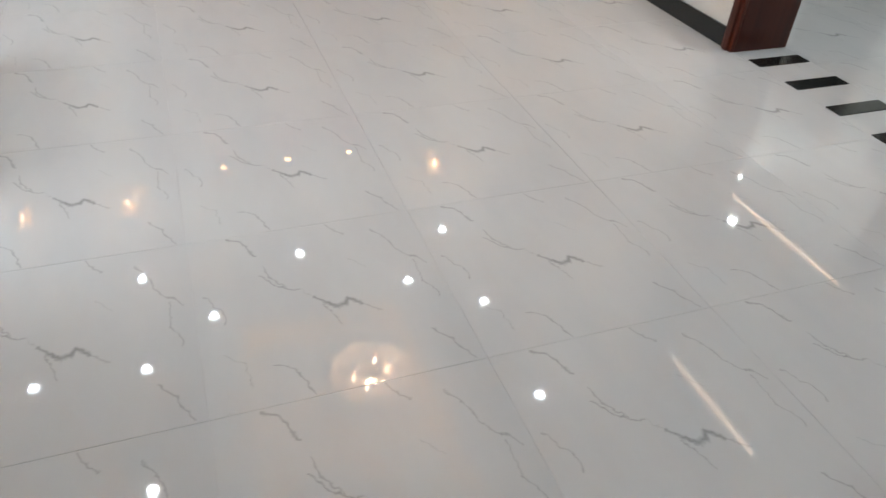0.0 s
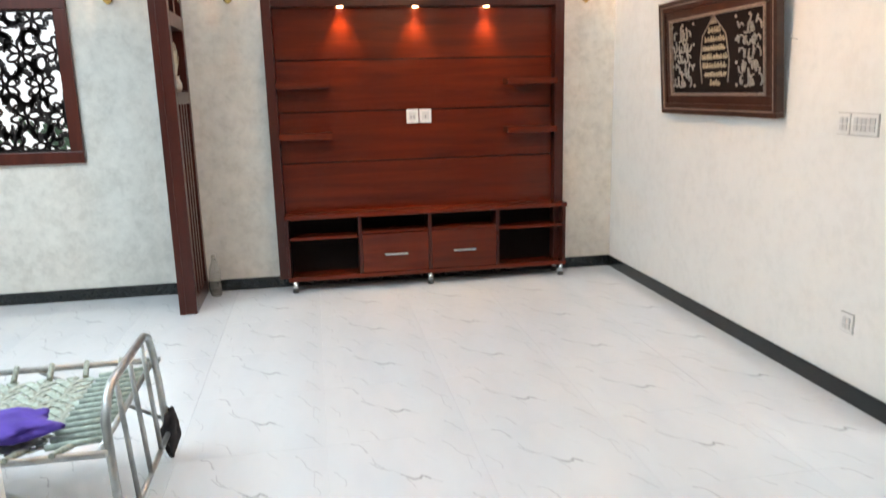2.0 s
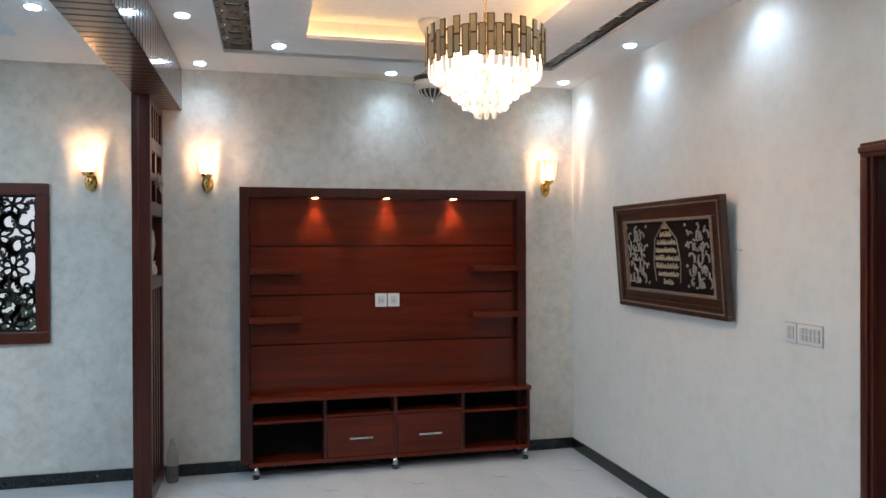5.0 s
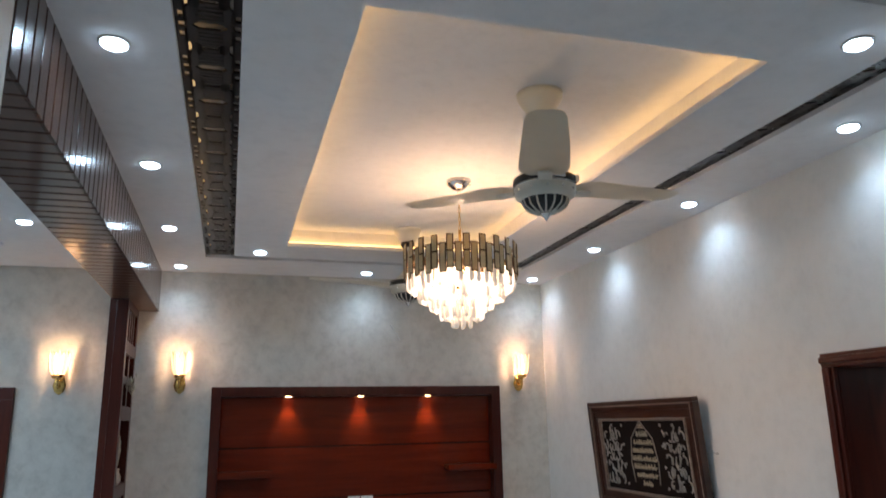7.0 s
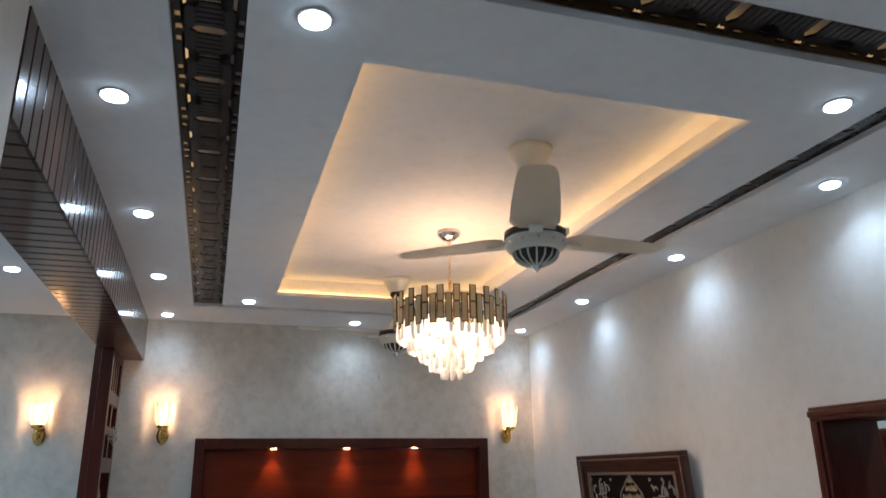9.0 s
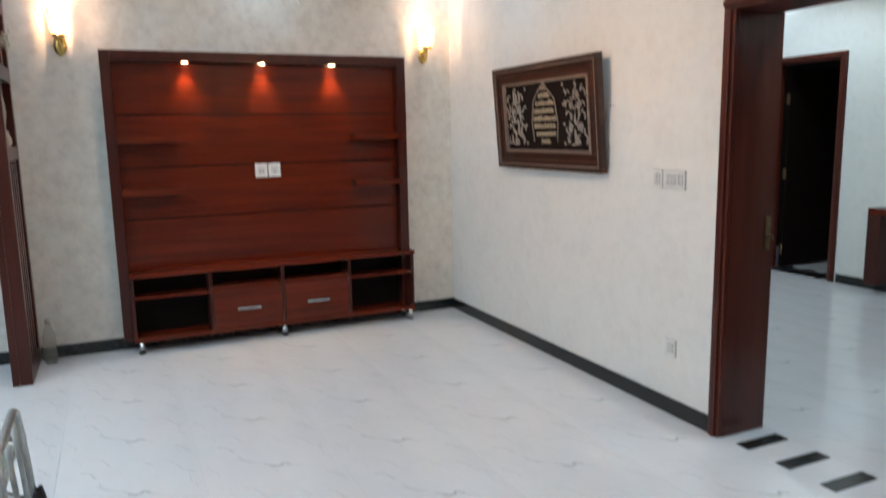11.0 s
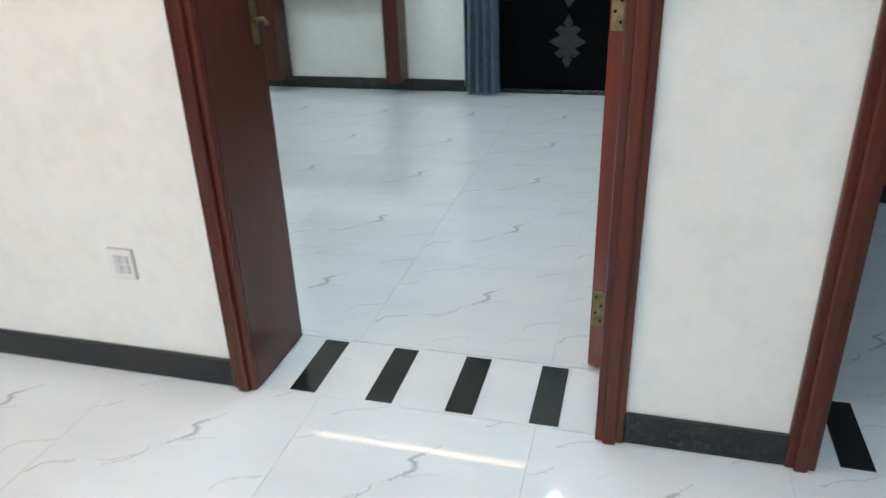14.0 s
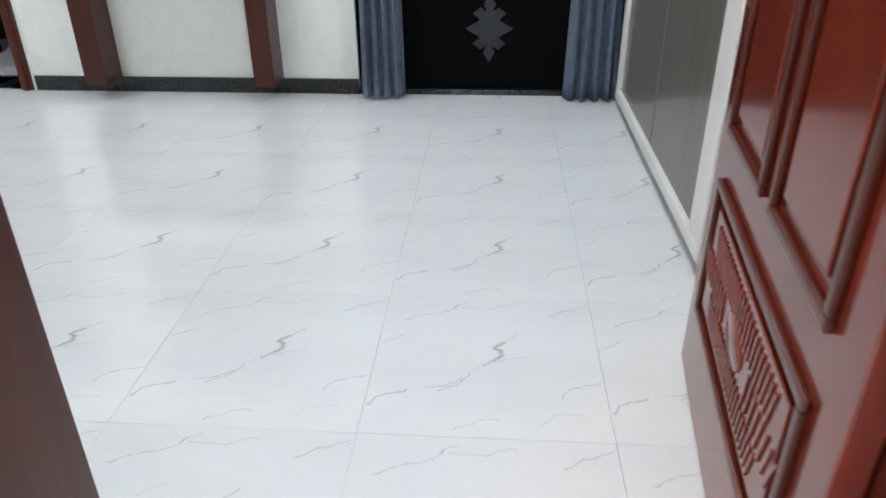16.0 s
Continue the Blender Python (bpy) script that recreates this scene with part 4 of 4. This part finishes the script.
# ---- switches and sockets on the side wall ----
def wall_plate(y0, y1, z0, z1, keys, label, category):
    s = thing("switch_plate", (SIDE, (y0 + y1) / 2, z0), label, category)
    # slightly larger grey slab paints the plate's shadow edge on the wall
    part("plate_edge", box(SIDE - 0.007, SIDE, y0 - 0.0035, y1 + 0.0035, z0 - 0.0035, z1 + 0.0035, 0.002), EDGE_SHADE, s)
    part("plate", box(SIDE - 0.010, SIDE - 0.007, y0, y1, z0, z1, 0.001), PLASTIC, s)
    for i in range(keys):
        a = y0 + 0.014 + i * (y1 - y0 - 0.028) / keys
        b = a + (y1 - y0 - 0.028) / keys - 0.004
        m = (z0 + z1) / 2
        for c0, c1 in ((z0 + 0.016, m - 0.002), (m + 0.002, z1 - 0.016)):
            part("rocker", box(SIDE - 0.0135, SIDE - 0.010, a, b, c0, c1, 0.001), WINWHITE, s)
            # grey strip laid on the plate as the shade between rockers
            part("rocker_gap", box(SIDE - 0.0106, SIDE - 0.0101, a - 0.0035, a - 0.0005, c0, c1), GAP_SHADE, s)
    return s


wall_plate(3.076, 3.228, 1.178, 1.268, 5, "wide white multi-gang switch plate on the cream wall", "switch")
wall_plate(3.238, 3.312, 1.178, 1.268, 2, "small white switch plate beside a wider one", "switch")
wall_plate(3.106, 3.180, 0.313, 0.398, 2, "white socket plate low on the cream wall", "socket")
nail = solid("wall_hook", tube(bmesh.new(), [(SIDE, 3.645, 1.605), (SIDE - 0.03, 3.645, 1.61), (SIDE - 0.035, 3.645, 1.625)], 0.004, 6), CHROME, "small metal hook in the wall beside the picture", "hook")
wire = solid("loose_wire", tube(bmesh.new(), [(1.205, BACK, 2.52), (1.20, BACK - 0.03, 2.54), (1.21, BACK - 0.04, 2.50), (1.25, BACK - 0.03, 2.45), (1.27, BACK - 0.012, 2.42)], 0.003, 6), PLASTIC, "short loose wire end sticking from the wall", "wire")

# ---- lattice window ----
win = thing("window_1", (-1.99, BACK, 0.98), "dark brown wooden window frame with a floral cut lattice", "window", kind="structure")
for x0, x1, z0, z1 in ((-2.62, -1.36, 0.98, 1.06), (-2.62, -1.36, 1.99, 2.07), (-2.62, -2.54, 1.06, 1.99), (-1.44, -1.36, 1.06, 1.99)):
    part("window_frame", box(x0, x1, BACK - 0.03, BACK + 0.14, z0, z1, 0.004), DARK_V, win)
lat = bmesh.new()
rw = random.Random(11)
yl = BACK + 0.02
for x in (-2.535, -1.445):
    bar(lat, (x, yl, 1.06), (x, yl, 1.99), 0.02, 0.012, (0, 1, 0))
for z in (1.065, 1.985):
    bar(lat, (-2.54, yl, z), (-1.44, yl, z), 0.02, 0.012, (0, 1, 0))


def stroke(pts, w0, w1):
    """A cut line of swelling width, kept inside the frame."""
    pts = [(max(-2.54, min(-1.44, x)), max(1.06, min(1.99, z))) for x, z in pts]
    for k, (p, q) in enumerate(zip(pts, pts[1:])):
        if math.dist(p, q) > 0.003:
            bar(lat, (p[0], yl, p[1]), (q[0], yl, q[1]), w0 + (w1 - w0) * math.sin(math.pi * (k + 0.5) / (len(pts) - 1)), 0.011, (0, 1, 0))


for row in range(5):
    for col in range(5):
        cx = -2.52 + 0.235 * col + (0.1175 if row % 2 else 0.0) + rw.uniform(-0.015, 0.015)
        cz = 1.10 + 0.205 * row + rw.uniform(-0.012, 0.012)
        t0 = rw.uniform(0, 6.28)
        # a flower of leaf-shaped loops round a small disc
        for g in range(6):
            t = t0 + g * math.pi / 3
            u, v = (math.cos(t), math.sin(t)), (-math.sin(t), math.cos(t))
            loop = [(0.012 + 0.088 * (1 - math.cos(a)) / 2, 0.023 * math.sin(a)) for a in [q * math.pi / 6 for q in range(13)]]
            stroke([(cx + r * u[0] + h * v[0], cz + r * u[1] + h * v[1]) for r, h in loop], 0.015, 0.019)
        stroke([(cx - 0.016, cz), (cx + 0.016, cz)], 0.03, 0.034)
        # crescents curling away into the gaps
        for g in range(4):
            t = t0 + g * 1.571 + 0.5
            mx, mz, hand = cx + 0.125 * math.cos(t), cz + 0.125 * math.sin(t), 1 if (row + g) % 2 else -1
            stroke([(mx + 0.052 * math.cos(t + hand * a), mz + 0.052 * math.sin(t + hand * a)) for a in [-1.2 + q * 0.42 for q in range(12)]], 0.012, 0.042)
part("lattice", lat, LATTICE, win, "floral scrollwork cut from dark board")
# self-glowing sheet that gives the window its daylight brightness
structure("backdrop", box(-6, 1, 8.6, 8.7, -0.3, 5), DAYGLOW, "pale outer wall beyond the window, glowing in place of daylight", "backdrop")
bush = bmesh.new()
for i in range(260):
    p = Vector((rw.uniform(-3.4, -1.0), rw.uniform(7.6, 8.3), rw.uniform(0.2, 1.15)))
    bar(bush, p, p + Vector((rw.uniform(-0.1, 0.1), rw.uniform(-0.05, 0.05), rw.uniform(0.03, 0.14))), 0.05, 0.004, (0, 1, 0.2))
solid("outside_shrub", bush, GREEN, "green leafy shrub outside the lattice window", "shrub", "stuff")
structure("ground", box(-60, 60, 6.02, 60, -0.4, -0.3), OUTSIDE, "pale ground outside", "ground")

# ---- bottle by the column ----
bottle = thing("plastic_bottle", (-0.56, 5.68, 0), "clear plastic bottle standing by the skirting", "bottle")
part("body", lathe(bmesh.new(), [(0.034, 0), (0.040, 0.01), (0.040, 0.09), (0.036, 0.10), (0.040, 0.11), (0.040, 0.19), (0.018, 0.255), (0.014, 0.28)], (-0.56, 5.68, 0), 24), BOTTLE, bottle)
part("cap", lathe(bmesh.new(), [(0.017, 0.276), (0.017, 0.30), (0.015, 0.302)], (-0.56, 5.68, 0), 20), SHELL, bottle)

# ---- folding cot ----
cot = thing("folding_cot", (-1.3, 2.88, 0), "folding steel tube cot with worn grey-green webbing", "cot")
Y0, Y1, XE, XB = 2.53, 3.23, -0.44, -2.15


def end_hoop(x, lean):
    pts = [(x, Y0, 0.02), (x + lean * 0.5, Y0 + 0.01, 0.30), (x + lean, Y0 + 0.03, 0.47), (x + lean, Y0 + 0.07, 0.53), (x + lean, Y0 + 0.13, 0.555), (x + lean, Y1 - 0.13, 0.555), (x + lean, Y1 - 0.07, 0.53), (x + lean, Y1 - 0.03, 0.47), (x + lean * 0.5, Y1 - 0.01, 0.30), (x, Y1, 0.02)]
    h = part("end_frame", tube(bmesh.new(), pts, 0.014, 10), STEEL, cot)
    for k in range(1, 4):
        y = Y0 + k * (Y1 - Y0) / 4
        part("end_bar", tube(bmesh.new(), [(x + 0.008, y, 0.12), (x + lean, y, 0.555)], 0.009, 8), STEEL, h)
    part("end_rail", tube(bmesh.new(), [(x + 0.006, Y0, 0.12), (x + 0.006, Y1, 0.12)], 0.011, 8), STEEL, h)


end_hoop(XE, -0.02)
end_hoop(XB, 0.02)
for y in (Y0 - 0.03, Y1 + 0.04):
    part("side_rail", tube(bmesh.new(), [(XB + 0.01, y, 0.40), (XE - 0.01, y, 0.40)], 0.012, 10), STEEL, cot)
    part("brace", tube(bmesh.new(), [(XE, y, 0.14), (XE - 0.45, y, 0.39)], 0.008, 8), STEEL, cot)
    part("brace", tube(bmesh.new(), [(XB, y, 0.14), (XB + 0.45, y, 0.39)], 0.008, 8), STEEL, cot)
WX0, WX1, WY0, WY1 = XB + 0.12, XE - 0.20, Y0 + 0.06, Y1 - 0.04


def sag(x, y, lift):
    u, v = (x - WX0) / (WX1 - WX0), (y - WY0) / (WY1 - WY0)
    return (x, y, 0.383 - 0.03 * math.sin(math.pi * min(1, max(0, u))) * math.sin(math.pi * min(1, max(0, v))) + lift)


# two slanting sets of flat straps, woven over and under
for way in (-1, 1):
    bm = bmesh.new()
    step, depth = 0.052, WY1 - WY0
    count = int((WX1 - WX0 + depth) / step)
    for k in range(count + 1):
        start = WX0 - depth + k * step if way > 0 else WX0 + k * step
        pts = []
        for q in range(15):
            y = WY0 + depth * q / 14
            x = start + way * (y - WY0)
            if WX0 <= x <= WX1:
                pts.append(sag(x, y, way * 0.003 * (1 if (q + k) % 2 else -1)))
        for p, q in zip(pts, pts[1:]):
            bar(bm, p, q, 0.026, 0.004)
    if bm.verts:
        part("strap_weave", bm, WEBBING if way > 0 else WEBGREEN, cot, "woven grey-green straps")
for k in range(13):
    y = Y0 + 0.07 + k * (Y1 - Y0 - 0.12) / 12
    part("end_cord", tube(bmesh.new(), [(XE - 0.21, y, 0.388), (XE - 0.04, y + 0.004, 0.40)], 0.011, 6), WEBGREEN, cot)
for k in range(12):
    x = XB + 0.18 + k * 0.125
    for y0, y1 in ((Y0 - 0.04, Y0 + 0.07), (Y1 + 0.05, Y1 - 0.05)):
        part("tie_strap", tube(bmesh.new(), [(x, y0, 0.412), (x + 0.01, (y0 + y1) / 2, 0.402), (x + 0.02, y1, 0.388)], 0.010, 6), WEBBING, cot)
part("cross_bar", tube(bmesh.new(), [(XE - 0.035, Y0 - 0.03, 0.40), (XE - 0.035, Y1 + 0.04, 0.40)], 0.010, 8), STEEL, cot)


def rag(name, place, size, material, label, seed):
    """A crumpled cloth wad."""
    bm = bmesh.new()
    bmesh.ops.create_icosphere(bm, subdivisions=4, radius=1)
    for v in bm.verts:
        d = 1 + 0.38 * noise.noise(v.co * 1.6 + Vector((seed, 0, 0))) + 0.18 * noise.noise(v.co * 4.5 + Vector((0, seed, 0)))
        v.co = Vector((v.co.x * size[0], v.co.y * size[1], v.co.z * size[2])) * d + Vector(place)
    low = min(v.co.z for v in bm.verts)
    for v in bm.verts:
        v.co.z += place[2] - size[2] - low
    for f in bm.faces:
        f.smooth = True
    return solid(name, bm, material, label, "cloth")


rag("tied_rag", (XE + 0.01, Y0 - 0.005, 0.10), (0.045, 0.06, 0.10), MAROON, "maroon rag tied round the cot's foot", 2.0)
rag("tied_rag", (XE + 0.01, Y1, 0.095), (0.03, 0.045, 0.095), BLACKCLOTH, "black rag tied round the cot's foot", 5.0)
rag("purple_cloth", (-0.80, 2.66, 0.43), (0.16, 0.10, 0.035), PURPLE, "crumpled purple cloth lying on the cot", 8.0)

# ---- hall things ----
console = thing("wall_console", (HX - 0.1, 4.02, 0.09), "red-brown wooden console frame fixed to the hall wall", "console")
part("upright", box(HX - 0.20, HX - 0.015, 4.40, 4.52, 0.088, 0.70, 0.003), RED_V, console)
part("upright", box(HX - 0.20, HX - 0.015, 3.47, 3.58, 0.088, 0.70, 0.003), RED_V, console)
part("top", box(HX - 0.20, HX, 3.47, 4.52, 0.70, 0.76, 0.003), RED_H, console)
solid("wall_panel", box(HX - 0.03, HX, 3.3, 4.50, 1.08, 2.1, 0.004), RED_V, "large dark red wooden panel on the hall wall", "wall panel")

glazed = thing("window_2", (HX, 2.32, 0), "black glazed door with an etched grey motif between curtains", "glazed door", kind="structure")
part("pane", box(HX + 0.03, HX + 0.06, 1.60, 3.05, 0.0, 2.35), BLACKGLASS, glazed)
part("sill", box(HX - 0.005, HX + 0.03, 1.60, 3.05, 0.0, 0.03, 0.002), GRANITE, glazed)
LOBES = ((0, 0, 0.070, 0.100), (0.072, 0.0, 0.045, 0.026), (-0.072, 0.0, 0.045, 0.026), (0.048, 0.078, 0.032, 0.026), (-0.048, 0.078, 0.032, 0.026),
         (0.048, -0.078, 0.032, 0.026), (-0.048, -0.078, 0.032, 0.026), (0, 0.125, 0.026, 0.045), (0, -0.125, 0.026, 0.045))
for k in range(5):
    zc = 0.355 + 0.40 * k
    for n, (dy, dz, ry, rz) in enumerate(LOBES):
        # a pointed leaf with hollow sides
        bm = bmesh.new()
        rim = []
        for q in range(16):
            t = q * math.pi / 8
            w = 1.22 - 0.36 * abs(math.sin(2 * t))
            rim.append((2.33 + dy + ry * w * math.cos(t), zc + dz + rz * w * math.sin(t)))
        front = [bm.verts.new((HX + 0.024 - 0.0006 * n, *p)) for p in rim]
        back = [bm.verts.new((HX + 0.030, *p)) for p in rim]
        hub = bm.verts.new((HX + 0.0235 - 0.0006 * n, 2.33 + dy, zc + dz))
        for q in range(16):
            bm.faces.new((front[q], front[(q + 1) % 16], hub))
            bm.faces.new((front[q], back[q], back[(q + 1) % 16], front[(q + 1) % 16]))
        part("etched_leaf", bm, MOTIF, glazed)


def curtain(y0, y1, label):
    bm = bmesh.new()
    nf, nz = 60, 24
    rows = []
    for j in range(nz + 1):
        z = 0.012 + 2.35 * j / nz
        flare = 1 + 0.25 * (1 - j / nz) ** 2
        m = (y0 + y1) / 2
        rows.append([bm.verts.new((HX - 0.10 + 0.035 * math.sin(i * 0.45) + 0.010 * math.sin(i * 1.7 + j * 0.2), m + (y0 + (y1 - y0) * i / nf - m) * flare * 0.9, z)) for i in range(nf + 1)])
    for p, q in zip(rows, rows[1:]):
        for i in range(nf):
            bm.faces.new((p[i], p[i + 1], q[i + 1], q[i])).smooth = True
    bmesh.ops.solidify(bm, geom=bm.faces, thickness=0.003)
    solid("curtain", bm, CURTAIN, label, "curtain", group="hall curtains")


curtain(2.79, 3.01, "blue-grey pleated curtain hanging to the floor")
curtain(1.66, 1.91, "blue-grey pleated curtain hanging to the floor")
solid("curtain_rail", tube(bmesh.new(), [(HX - 0.10, 1.62, 2.37), (HX - 0.10, 3.06, 2.37)], 0.012), BRASS, "brass curtain rail above the glazed door", "curtain rail")

fp = thing("hall_wardrobe", (5.0, 1.62, 0.05), "tall grey-brown panel doors in a white frame along the hall", "wardrobe")
for x0, x1, z0, z1 in ((4.14, 5.92, 0.05, 0.10), (4.14, 5.92, 2.1, 2.16), (4.14, 4.28, 0.10, 2.1), (5.86, 5.92, 0.10, 2.1)):
    part("white_frame", box(x0, x1, 1.614, 1.66, z0, z1, 0.004), WINWHITE, fp)
for x0, x1 in ((4.28, 5.06), (5.07, 5.86)):
    part("panel", box(x0, x1, 1.60, 1.64, 0.10, 2.1, 0.003), PANELGREY, fp)

# dark wardrobe in the dim room
wr = thing("wardrobe", (4.5, 0.6, 0), "tall dark wooden wardrobe in the dim room", "wardrobe")
part("plinth", box(4.28, 4.74, -0.4, 1.44, 0, 0.09), GRANITE, wr)
for k in range(3):
    part("door", box(4.25, 4.27, -0.4 + k * 0.613, 0.205 + k * 0.613, 0.09, 2.2, 0.004), DARK_V, wr)
part("body", box(4.27, 4.74, -0.4, 1.44, 0.09, 2.2, 0.003), DARK_V, wr)

# ---- floor tiles ----
P = 0.592
tiles = {}


def tile(x, y, w, d, ox=0.0, oy=0.0):
    key = (round(w, 3), round(d, 3), round(ox, 3), round(oy, 3))
    if key not in tiles:
        tiles[key] = mesh_of("tile", box(ox + 0.0004, ox + w - 0.0004, oy + 0.0004, oy + d - 0.0004, -0.02, 0.0, 0.0004), MARBLE)
    o = new("tile", tiles[key])
    o.parent = floor
    o.location = (x, y, 0)


def lay(x0, x1, y0, y1, ax, ay):
    """Tiles over a rectangle, on a grid that passes through (ax, ay), cut at its edges."""
    i = math.floor((x0 - ax) / P)
    while ax + i * P < x1 - 0.01:
        j = math.floor((y0 - ay) / P)
        while ay + j * P < y1 - 0.01:
            x, y = ax + i * P, ay + j * P
            a, b = max(x, x0), min(x + P, x1)
            c, d = max(y, y0), min(y + P, y1)
            if b - a > 0.01 and d - c > 0.01:
                tile(x, y, b - a, d - c, a - x, c - y)
            j += 1
        i += 1


lay(-4.2, SIDE, -2.3, BACK, 0.175, 1.415)
lay(2.77, HX, 1.60, 7.0, 2.795, 2.003)
lay(2.77, 4.75, -2.3, 1.45, 2.77, 1.40)
lay(HX, 7.4, 4.6, 6.2, HX, 4.6)
